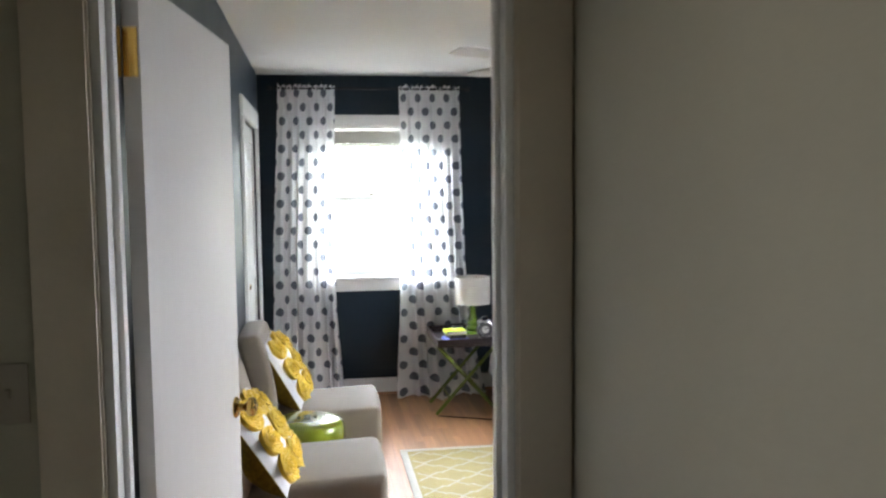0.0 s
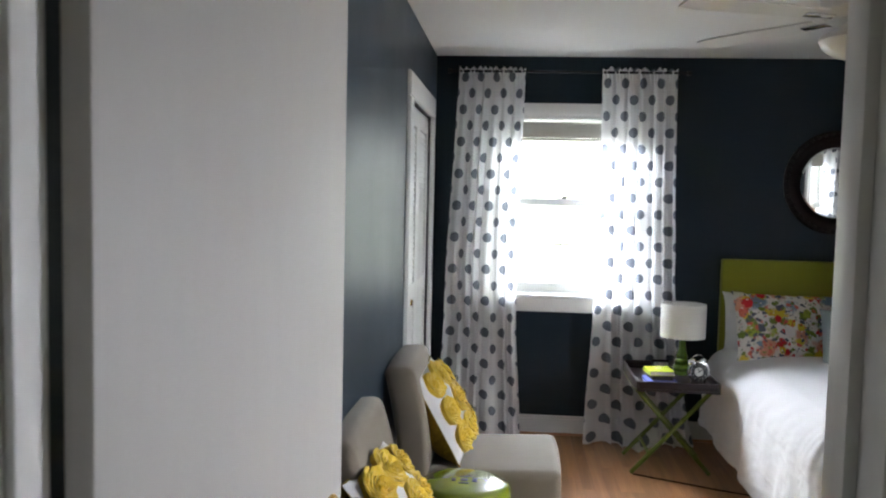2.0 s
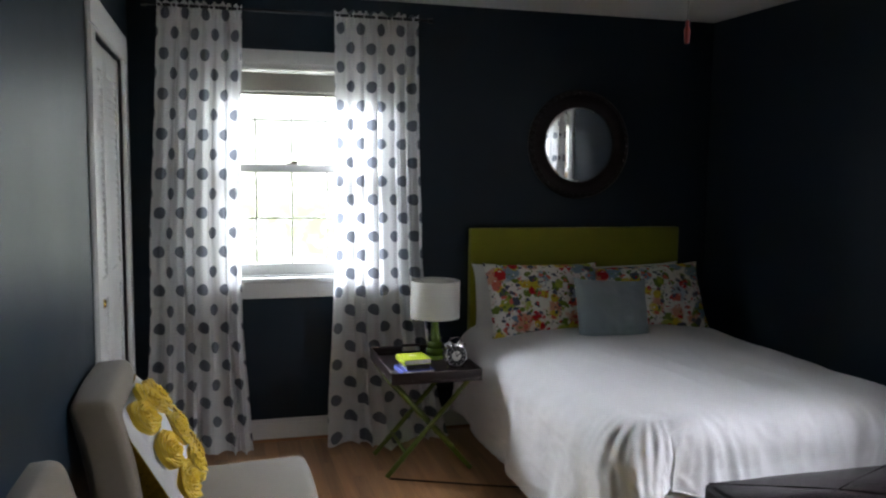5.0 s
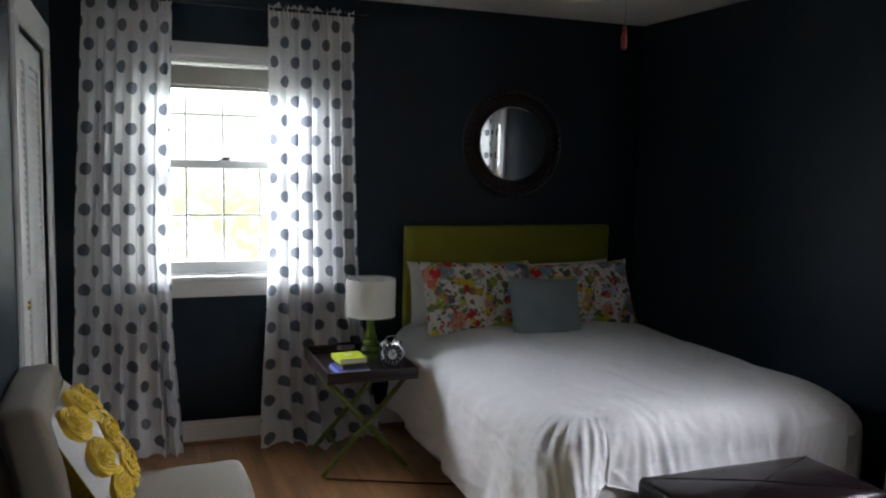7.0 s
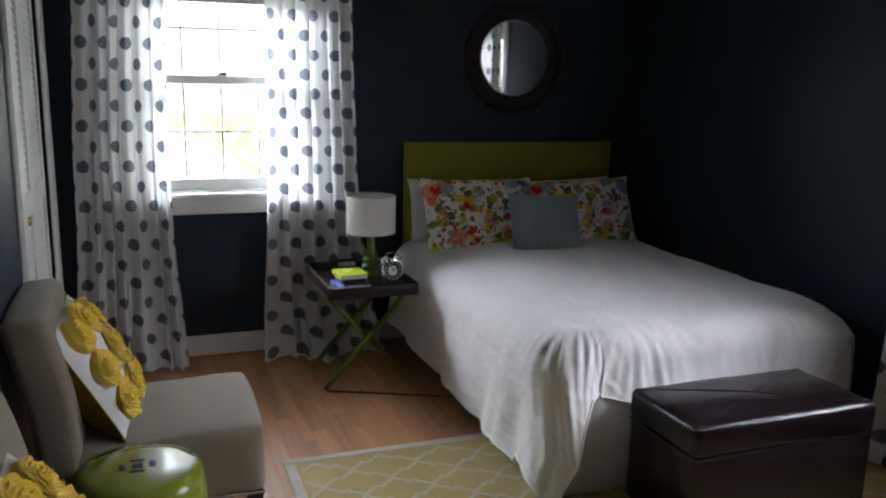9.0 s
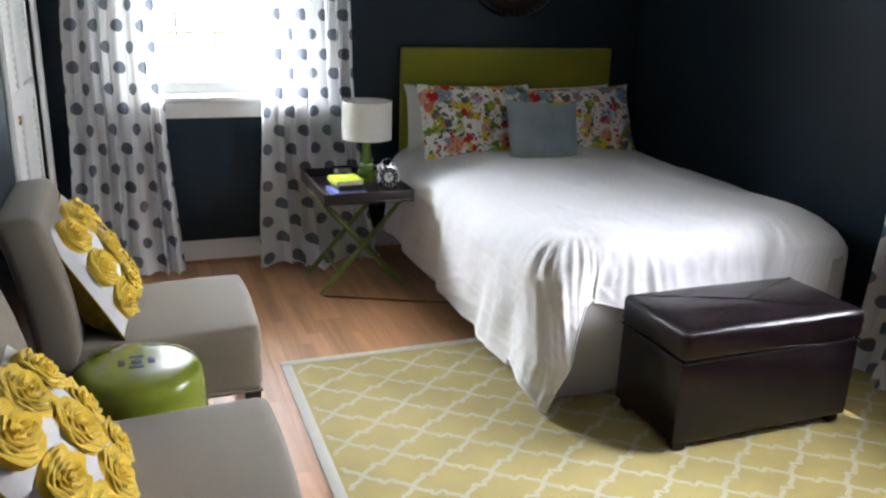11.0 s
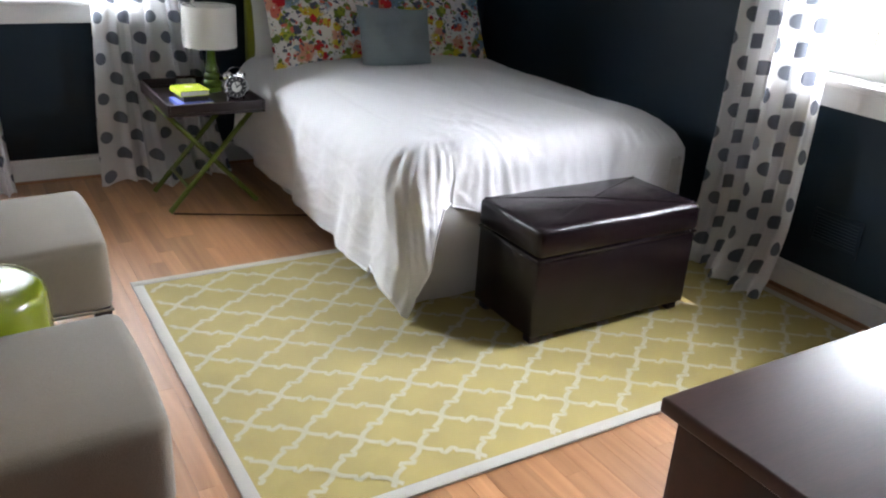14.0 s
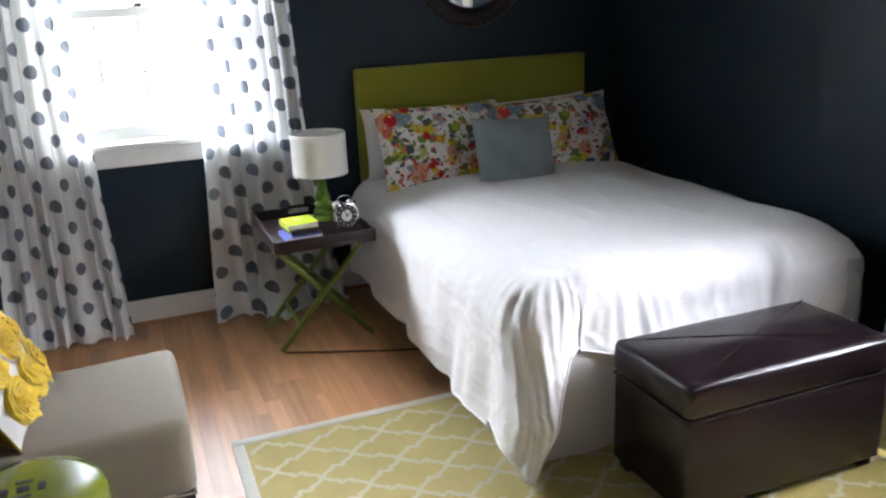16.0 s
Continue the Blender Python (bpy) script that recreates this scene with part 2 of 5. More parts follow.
def floral():
    """White cotton printed with red, coral, blue and green blossoms, stems and leaf sprays."""
    m, n, l, p = material("floral_print_cotton")
    tc = n.new("ShaderNodeTexCoord")
    warp = n.new("ShaderNodeTexNoise")
    warp.inputs["Scale"].default_value, warp.inputs["Detail"].default_value = 30, 4
    l.new(tc.outputs["Object"], warp.inputs["Vector"])
    wv = n.new("ShaderNodeVectorMath")
    wv.operation = "MULTIPLY_ADD"
    l.new(warp.outputs["Color"], wv.inputs[0])
    wv.inputs[1].default_value = (0.050, 0.050, 0.050)
    l.new(tc.outputs["Object"], wv.inputs[2])
    last = None

    def spray(scale, reach, stops, prev, seed, sharp=0.05, sparse=0.28):
        mp = n.new("ShaderNodeMapping")
        mp.inputs["Location"].default_value = (seed, seed * 0.7, seed * 1.3)
        l.new(wv.outputs["Vector"], mp.inputs["Vector"])
        v = n.new("ShaderNodeTexVoronoi")
        v.inputs["Scale"].default_value = scale
        l.new(mp.outputs["Vector"], v.inputs["Vector"])
        mask = n.new("ShaderNodeMapRange")
        mask.inputs["From Min"].default_value, mask.inputs["From Max"].default_value = reach + sharp, reach
        l.new(v.outputs["Distance"], mask.inputs["Value"])
        sep = n.new("ShaderNodeSeparateColor")
        l.new(v.outputs["Color"], sep.inputs[0])
        ramp = n.new("ShaderNodeValToRGB")
        ramp.color_ramp.interpolation = "CONSTANT"
        e = ramp.color_ramp.elements
        while len(e) < len(stops):
            e.new(0.5)
        for i, c in enumerate(stops):
            e[i].position, e[i].color = i / len(stops), (*c, 1)
        l.new(sep.outputs[0], ramp.inputs["Fac"])
        keep = maths(n, l, "GREATER_THAN", sep.outputs[1], sparse)
        fac = maths(n, l, "MULTIPLY", mask.outputs["Result"], keep)
        mix = n.new("ShaderNodeMix")
        mix.data_type = "RGBA"
        l.new(fac, mix.inputs["Factor"])
        if prev is None:
            mix.inputs["A"].default_value = (0.76, 0.74, 0.70, 1)
        else:
            l.new(prev, mix.inputs["A"])
        l.new(ramp.outputs["Color"], mix.inputs["B"])
        return mix.outputs["Result"]

    red, coral, blue, slate = (0.50, 0.018, 0.022), (0.62, 0.16, 0.11), (0.20, 0.30, 0.40), (0.09, 0.10, 0.14)
    green, lime, gold, sky_c = (0.16, 0.22, 0.035), (0.36, 0.42, 0.06), (0.62, 0.48, 0.04), (0.42, 0.52, 0.60)
    last = spray(9.5, 0.46, (sky_c, lime, blue, gold, (0.62, 0.30, 0.20)), None, 3.1, 0.14, 0.30)
    last = spray(17, 0.42, (lime, green, gold, slate, green), last, 9.4, 0.06, 0.38)
    last = spray(12, 0.37, (red, coral, red, gold, red, blue), last, 7.7, 0.04, 0.36)
    last = spray(30, 0.38, (slate, green, slate, coral, red), last, 1.9, 0.05, 0.45)
    last = spray(56, 0.30, (slate, green, red, (0.78, 0.76, 0.72)), last, 5.2, 0.05, 0.40)
    l.new(last, p.inputs["Base Color"])
    p.inputs["Roughness"].default_value, p.inputs["Specular IOR Level"].default_value = 0.9, 0.2
    weave, b = n.new("ShaderNodeTexNoise"), n.new("ShaderNodeBump")
    weave.inputs["Scale"].default_value = 350
    l.new(tc.outputs["Object"], weave.inputs["Vector"])
    b.inputs["Strength"].default_value, b.inputs["Distance"].default_value = 0.25, 0.003
    l.new(weave.outputs["Fac"], b.inputs["Height"])
    l.new(b.outputs["Normal"], p.inputs["Normal"])
    return m


FLORAL = floral()


def pane_glass():
    m, n, l, p = material("window_glass")
    p.inputs["Base Color"].default_value = (0.97, 0.98, 0.97, 1)
    p.inputs["Roughness"].default_value, p.inputs["Transmission Weight"].default_value, p.inputs["IOR"].default_value = 0.0, 1.0, 1.45
    return m


GLASS = pane_glass()


def outdoors():
    """Bright hazy daylight with washed-out foliage in it."""
    m, n, l, p = material("outdoor_distance")
    tc, a, b = n.new("ShaderNodeTexCoord"), n.new("ShaderNodeTexNoise"), n.new("ShaderNodeTexNoise")
    a.inputs["Scale"].default_value, a.inputs["Detail"].default_value = 1.2, 8
    b.inputs["Scale"].default_value, b.inputs["Detail"].default_value = 8.0, 8
    for t in (a, b):
        l.new(tc.outputs["Object"], t.inputs["Vector"])
    sep = n.new("ShaderNodeSeparateXYZ")
    l.new(tc.outputs["Object"], sep.inputs[0])
    h = n.new("ShaderNodeMapRange")
    h.inputs["From Min"].default_value, h.inputs["From Max"].default_value = 3.4, 1.0
    l.new(sep.outputs["Z"], h.inputs["Value"])
    leaf = maths(n, l, "MULTIPLY", maths(n, l, "MULTIPLY_ADD", b.outputs["Fac"], 0.6, maths(n, l, "MULTIPLY", a.outputs["Fac"], 0.6)), 1.0)
    ramp = n.new("ShaderNodeValToRGB")
    e = ramp.color_ramp.elements
    e[0].position, e[0].color = 0.52, (0.93, 1.0, 0.90, 1)
    e[1].position, e[1].color = 0.67, (0.30, 0.36, 0.20, 1)
    l.new(leaf, ramp.inputs["Fac"])
    mix = n.new("ShaderNodeMix")
    mix.data_type = "RGBA"
    mix.inputs["A"].default_value = (0.93, 1.0, 0.92, 1)
    l.new(h.outputs["Result"], mix.inputs["Factor"])
    l.new(ramp.outputs["Color"], mix.inputs["B"])
    em = n.new("ShaderNodeEmission")
    em.inputs["Strength"].default_value = 7.5
    l.new(mix.outputs["Result"], em.inputs["Color"])
    l.new(em.outputs[0], n["Material Output"].inputs["Surface"])
    return m


OUT = outdoors()

# ---- mesh helpers ----


def thing(name, label, category, group="", at=(0, 0, 0), turn=0.0):
    ob = new(name)
    ob.empty_display_size = 0.1
    ob.matrix_world = pose(*at, 0, 0, turn)
    return tagged(ob, label, category, group)


def part(name, bm, mat, parent=None, label="", smooth=True):
    """Links a bmesh as one mesh object under a thing or a part."""
    bmesh.ops.recalc_face_normals(bm, faces=bm.faces)
    me = bpy.data.meshes.new(name)
    bm.to_mesh(me)
    bm.free()
    me.materials.append(mat)
    if smooth:
        me.shade_smooth()
        me.set_sharp_from_angle(angle=radians(35))
    ob = new(name, me)
    if parent:
        ob.parent = parent
    if label:
        ob["label"] = label
    return ob


def structure(name, bm, mat, label, category, smooth=False):
    return tagged(part(name, bm, mat, None, "", smooth), label, category, kind="structure")


def box(bm, x0, x1, y0, y1, z0, z1, bevel=0.0, seg=2):
    v = [bm.verts.new((x, y, z)) for z in (z0, z1) for x, y in ((x0, y0), (x1, y0), (x1, y1), (x0, y1))]
    f = [bm.faces.new([v[i] for i in q]) for q in ((3, 2, 1, 0), (4, 5, 6, 7), (0, 1, 5, 4), (1, 2, 6, 5), (2, 3, 7, 6), (3, 0, 4, 7))]
    if bevel:
        e = list({ed for fa in f for ed in fa.edges})
        bmesh.ops.bevel(bm, geom=e, offset=bevel, segments=seg, profile=0.5, affect="EDGES")
    return bm


def boxes(*rows, bevel=0.0, seg=2):
    bm = bmesh.new()
    for r in rows:
        box(bm, *r, bevel=bevel, seg=seg)
    return bm


def lathe(profile, seg=32, m=None, bm=None):
    """Turns (radius, height) pairs about z."""
    bm = bm or bmesh.new()
    rings = []
    for r, z in profile:
        if r < 1e-5:
            rings.append([bm.verts.new((0, 0, z))])
        else:
            rings.append([bm.verts.new((r * math.cos(a), r * math.sin(a), z)) for a in (2 * math.pi * i / seg for i in range(seg))])
    made = [v for r in rings for v in r]
    for a, b in zip(rings, rings[1:]):
        for i in range(seg):
            j = (i + 1) % seg
            if len(a) == 1 and len(b) == 1:
                continue
            if len(a) == 1:
                bm.faces.new((a[0], b[i], b[j]))
            elif len(b) == 1:
                bm.faces.new((a[i], a[j], b[0]))
            else:
                bm.faces.new((a[i], a[j], b[j], b[i]))
    if m:
        bmesh.ops.transform(bm, matrix=m, verts=made)
    return bm


def tube(points, radius, seg=10, bm=None, caps=True):
    """A round bar along a line of points."""
    bm = bm or bmesh.new()
    pts = [Vector(p) for p in points]
    rings = []
    for i, p in enumerate(pts):
        d = (pts[min(i + 1, len(pts) - 1)] - pts[max(i - 1, 0)]).normalized()
        up = Vector((0, 0, 1)) if abs(d.z) < 0.9 else Vector((1, 0, 0))
        s = d.cross(up).normalized()
        u = s.cross(d)
        rings.append([bm.verts.new(p + radius * (math.cos(a) * s + math.sin(a) * u)) for a in (2 * math.pi * k / seg for k in range(seg))])
    for a, b in zip(rings, rings[1:]):
        for k in range(seg):
            bm.faces.new((a[k], a[(k + 1) % seg], b[(k + 1) % seg], b[k]))
    if caps:
        bm.faces.new(rings[0][::-1])
        bm.faces.new(rings[-1])
    return bm


def sheet(nu, nv, place, uv=None):
    """A grid surface: place(i, j) gives each corner; uv(i, j) its cloth coordinates in metres."""
    bm = bmesh.new()
    v = [[bm.verts.new(place(i, j)) for j in range(nv + 1)] for i in range(nu + 1)]
    lay = bm.loops.layers.uv.new("UVMap") if uv else None
    for i in range(nu):
        for j in range(nv):
            f = bm.faces.new((v[i][j], v[i + 1][j], v[i + 1][j + 1], v[i][j + 1]))
            if uv:
                for lp, (a, b) in zip(f.loops, ((i, j), (i + 1, j), (i + 1, j + 1), (i, j + 1))):
                    lp[lay].uv = uv(a, b)
    return bm


def puff(w, h, t, corner=0.06, n=26, seed=0, crumple=0.004, side=0):
    """A stuffed cushion in the x-z plane, its base at z = 0: w wide, h high, t thick, with drawn-out corners.
    side: 0 both faces, 1 the front alone, -1 the back alone."""
    bm = bmesh.new()
    for s in ((1, -1) if side == 0 else (side,)):
        g = []
        for i in range(n + 1):
            row = []
            for j in range(n + 1):
                u, v = 2 * i / n - 1, 2 * j / n - 1
                pinch_u, pinch_v = 1 - corner * (1 - v ** 4) * u * u, 1 - corner * (1 - u ** 4) * v * v
                d = max(0.0, (1 - abs(u) ** 2.6)) ** 0.55 * max(0.0, (1 - abs(v) ** 2.6)) ** 0.55
                k = noise.noise(Vector((u * 2.3 + seed, v * 2.3, s * 3.0 + seed))) * crumple * 3 + noise.noise(Vector((u * 7 + seed, v * 7, s))) * crumple
                row.append(bm.verts.new((u * w / 2 * pinch_u, -s * (t / 2 * d + k * d), h / 2 + v * h / 2 * pinch_v)))
            g.append(row)
        for i in range(n):
            for j in range(n):
                q = (g[i][j], g[i + 1][j], g[i + 1][j + 1], g[i][j + 1])
                bm.faces.new(q if s > 0 else q[::-1])
    bmesh.ops.remove_doubles(bm, verts=bm.verts, dist=0.0004)
    return bm

# ---- the room: walls, floor, ceiling ----
XW, XE, YS, YN, H = -0.38, 3.03, 1.62, 6.12, 2.44
T = 0.12
YH = YS - T


def wall_y(y0, y1, x0, x1, holes, top=H):
    """A wall along x between y0 and y1 with holes (x0, x1, z0, z1)."""
    rows, at = [], x0
    for hx0, hx1, hz0, hz1 in sorted(holes):
        rows.append((at, hx0, y0, y1, 0, top))
        if hz0 > 0:
            rows.append((hx0, hx1, y0, y1, 0, hz0))
        rows.append((hx0, hx1, y0, y1, hz1, top))
        at = hx1
    rows.append((at, x1, y0, y1, 0, top))
    return boxes(*rows)


def wall_x(x0, x1, y0, y1, holes, top=H):
    bm = wall_y(x0, x1, y0, y1, holes, top)
    for v in bm.verts:
        v.co = Vector((v.co.y, v.co.x, v.co.z))
    return bm


WA = (0.0, 0.90, 0.92, 2.085)        # north window: x, x, sill, head
WB = (2.70, 3.78, 0.92, 2.085)       # east window: y, y, sill, head
CL = (4.81, 5.79, 0.0, 2.02)        # closet opening: y, y
DR = (-0.36, 0.445, 0.0, 2.05)      # doorway: x, x

HX = DR[1] + 0.124                  # the hall's east wall meets the casing

structure("wall_north", wall_y(YN, YN + T, XW - T, XE + T, [WA]), NAVY, "dark navy painted wall with a window opening", "wall")
structure("wall_east", wall_x(XE, XE + T, YS, YN, [WB]), NAVY, "dark navy painted wall with a window opening", "wall")
structure("wall_west", wall_x(XW - T, XW, YS, YN, [CL]), NAVY, "dark navy painted wall with a closet opening", "wall")
bm = wall_y(YH + 0.06, YS, XW - T, XE + T, [DR])
structure("wall_south", bm, NAVY, "dark navy painted wall with the doorway", "wall")
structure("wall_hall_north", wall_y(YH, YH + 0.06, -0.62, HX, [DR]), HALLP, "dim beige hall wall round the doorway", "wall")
# The opening is added out of view to let the hall fill in.
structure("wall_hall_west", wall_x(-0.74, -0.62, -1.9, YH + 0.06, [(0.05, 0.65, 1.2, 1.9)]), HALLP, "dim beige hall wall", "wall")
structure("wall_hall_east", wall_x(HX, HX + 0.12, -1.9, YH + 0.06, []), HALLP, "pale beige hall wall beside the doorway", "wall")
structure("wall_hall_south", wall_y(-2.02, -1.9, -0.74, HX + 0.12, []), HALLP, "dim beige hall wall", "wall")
structure("ceiling", boxes((XW - T, XE + T, YS - 0.06, YN + T, H, H + 0.1)), CEIL, "flat white painted ceiling", "ceiling")
structure("ceiling_hall", boxes((-0.74, HX + 0.12, -2.02, YS - 0.06, H, H + 0.1)), CEIL, "flat white hall ceiling", "ceiling")
structure("wall_closet", boxes((-1.05, -0.95, 4.5, 6.24, 0, H), (-0.95, XW - T, 4.5, 4.6, 0, H), (-0.95, XW - T, 6.14, 6.24, 0, H)), HALLP,
          "plain closet interior walls", "wall")
structure("subfloor", boxes((-1.05, XE + T, YS - T, YN + T, -0.10, -0.014), (-0.74, HX + 0.12, -2.02, YS - T, -0.10, -0.014)), OAK, "oak floor boards", "floor")
# Unseen slab added to keep the sky off the hall opening.
structure("hall_sky_block", boxes((-1.9, -0.76, -0.6, 1.4, 2.2, 2.26)), TRIM, "unseen white slab added to shade the hall opening", "eave")
# Unseen overhang, sized to trim the sun to a small patch on the rug.
structure("eave", boxes((XE + T, XE + T + 0.50, 1.0, 6.3, 2.46, 2.52)), TRIM, "unseen white slab added over the east window to cut the sun", "eave")
structure("ground", boxes((-30, 30, -25, 40, -0.45, -0.30)), DARKFILL, "dark ground outside the house", "ground")


def baseboard(x0, x1, y0, y1):
    long_x = (x1 - x0) > (y1 - y0)
    bm = boxes((x0, x1, y0, y1, 0.0, 0.105), bevel=0.002)
    if long_x:
        box(bm, x0, x1, y0 + 0.004, y1 - 0.004, 0.105, 0.128, 0.003)
    else:
        box(bm, x0 + 0.004, x1 - 0.004, y0, y1, 0.105, 0.128, 0.003)
    return bm


structure("baseboard", baseboard(XW + 0.002, XE - 0.002, YN - 0.018, YN - 0.001), TRIM, "white painted wooden baseboard", "baseboard")
structure("baseboard_east", baseboard(XE - 0.018, XE - 0.001, YS + 0.02, YN - 0.02), TRIM, "white painted wooden baseboard", "baseboard")
structure("baseboard_west", baseboard(XW + 0.001, XW + 0.018, YS + 0.10, CL[0] - 0.125), TRIM, "white painted wooden baseboard", "baseboard")
structure("baseboard_south", baseboard(DR[1] + 0.12, XE - 0.02, YS + 0.001, YS + 0.018), TRIM, "white painted wooden baseboard", "baseboard")
structure("shoe_moulding", boxes((XW + 0.002, XE - 0.02, YN - 0.032, YN - 0.0185, 0.0, 0.018), bevel=0.005), OAK, "oak shoe moulding at the baseboard", "trim", True)
structure("shoe_moulding_east", boxes((XE - 0.032, XE - 0.0185, YS + 0.03, YN - 0.033, 0.0, 0.018), bevel=0.005), OAK, "oak shoe moulding at the baseboard", "trim", True)


def casing_rows(a0, a1, z0, z1, w, floor_stand):
    """Two uprights and a head round an opening, as (a0, a1, z0, z1)."""
    lo = 0.0 if floor_stand else z0
    return [(a0 - w, a0, lo, z1), (a1, a1 + w, lo, z1), (a0 - w, a1 + w, z1, z1 + w)]


def casing(name, axis, face, out, a0, a1, z0, z1, w, floor_stand, label, mat=TRIM):
    """Moulded trim round an opening on the plane axis = face, standing out in the direction out (+1, -1)."""
    bm = bmesh.new()
    for r in casing_rows(a0, a1, z0, z1, w, floor_stand):
        for inset, deep in ((0.0, 0.012), (0.012, 0.019), (0.03, 0.014)):
            b0, b1 = r[0] + inset * 0.4, r[1] - inset * 0.4
            f0, f1 = sorted((face, face + out * deep))
            zz0, zz1 = (r[2] + (0.0 if floor_stand and r[2] == 0 else inset * 0.4)), r[3] - inset * 0.4
            if axis == "y":
                box(bm, b0, b1, f0, f1, zz0, zz1, 0.002)
            else:
                box(bm, f0, f1, b0, b1, zz0, zz1, 0.002)
    return structure(name, bm, mat, label, "trim", True)


casing("trim_closet", "x", XW, 1, CL[0], CL[1], 0, CL[3], 0.12, True, "white moulded casing round the closet doors")
casing("trim_doorway", "y", YH, -1, DR[0], DR[1], 0, DR[3], 0.12, True, "moulded casing round the doorway, dim hall light put into its beige", TRIM_DIM)
casing("trim_doorway_inner", "y", YS, 1, DR[0] + 0.0, DR[1], 0, DR[3], 0.0185, True, "white moulded casing inside the doorway")
bm = boxes((DR[0], DR[0] + 0.018, YH - 0.002, YS + 0.002, 0, DR[3]), (DR[1] - 0.018, DR[1], YH - 0.002, YS + 0.002, 0, DR[3]),
           (DR[0] + 0.018, DR[1] - 0.018, YH - 0.002, YS + 0.002, DR[3] - 0.018, DR[3]),
           (DR[0] + 0.018, DR[0] + 0.030, YS - 0.075, YS - 0.042, 0, DR[3] - 0.018), (DR[1] - 0.030, DR[1] - 0.018, YS - 0.075, YS - 0.042, 0, DR[3] - 0.018), bevel=0.0015)
structure("trim_jamb", bm, TRIM, "white painted door jamb with a stop", "trim", True)


# ---- windows ----
def window(name, axis, face, outward, a0, a1, z0, z1, label):
    """A double-hung window, eight panes a sash, with casing, stool, apron and jambs. Built along x and laid in place."""
    root = tagged(thing(name, label, "window"), kind="structure")
    c = (a0 + a1) / 2

    def lay(bm):
        for v in bm.verts:
            a, d, z = v.co
            v.co = Vector((a, face + outward * d, z)) if axis == "y" else Vector((face + outward * d, a, z))
        return bm

    fr = boxes((a0, a0 + 0.02, 0.0, 0.118, z0, z1), (a1 - 0.02, a1, 0.0, 0.118, z0, z1), (a0 + 0.02, a1 - 0.02, 0.0, 0.118, z1 - 0.02, z1),
               (a0 + 0.02, a1 - 0.02, 0.0, 0.118, z0, z0 + 0.012))
    part("window_frame", lay(fr), TRIM, root)
    w = 0.10
    cs = bmesh.new()
    for r in casing_rows(a0, a1, z0 - 0.02, z1 - 0.01, w, False):
        r = (r[0], r[1], r[2], min(r[3], z1 + 0.06))
        box(cs, r[0], r[1], -0.018, -0.001, r[2], r[3], 0.003)
    part("window_casing", lay(cs), TRIM, root)
    part("window_sill", lay(boxes((a0 - w - 0.03, a1 + w + 0.03, -0.06, 0.02, z0 - 0.022, z0 + 0.004), bevel=0.006)), TRIM, root)
    part("apron", lay(boxes((a0 - w, a1 + w, -0.018, -0.001, z0 - 0.112, z0 - 0.023), bevel=0.004)), TRIM, root)
    mid = (z0 + z1) / 2 + 0.015
    for up, (s0, s1, d) in enumerate(((z0 + 0.012, mid + 0.02, 0.045), (mid - 0.02, z1 - 0.02, 0.082))):
        x0, x1, rail = a0 + 0.021, a1 - 0.021, 0.042
        sash = boxes((x0, x0 + rail, d, d + 0.032, s0, s1), (x1 - rail, x1, d, d + 0.032, s0, s1),
                     (x0 + rail, x1 - rail, d, d + 0.032, s0, s0 + (rail if up else 0.06)), (x0 + rail, x1 - rail, d, d + 0.032, s1 - rail, s1), bevel=0.002)
        so = part("sash", lay(sash), TRIM, root)
        g0, g1, h0, h1 = x0 + rail, x1 - rail, s0 + (rail if up else 0.06), s1 - rail
        for k in range(1, 4):
            xm = g0 + (g1 - g0) * k / 4
            part("muntin", lay(boxes((xm - 0.0052, xm + 0.0052, d + 0.006, d + 0.026, h0, h1), bevel=0.002)), TRIM, so)
        zm = (h0 + h1) / 2
        part("muntin", lay(boxes((g0, g1, d + 0.0075, d + 0.0245, zm - 0.0052, zm + 0.0052), bevel=0.002)), TRIM, so)
        for k in range(4):
            for zz0, zz1 in ((h0, zm), (zm, h1)):
                p0, p1 = g0 + (g1 - g0) * k / 4, g0 + (g1 - g0) * (k + 1) / 4
                po = part("pane", lay(boxes((p0 + 0.002, p1 - 0.002, d + 0.014, d + 0.017, zz0 + 0.002, zz1 - 0.002))), GLASS, so, "clear glass pane", False)
                po.visible_shadow = False
    lock = boxes((c - 0.03, c + 0.03, 0.03, 0.05, mid + 0.021, mid + 0.030), bevel=0.003)
    box(lock, c - 0.006, c + 0.035, 0.032, 0.044, mid + 0.030, mid + 0.040, 0.003)
    part("sash_lock", lay(lock), CHROME, root, "small metal sash lock")
    return root


window("window_1", "y", YN, 1, *WA, "white double-hung window with small panes over bright daylight")
window("window_2", "x", XE, 1, *WB, "white double-hung window with small panes over bright daylight")


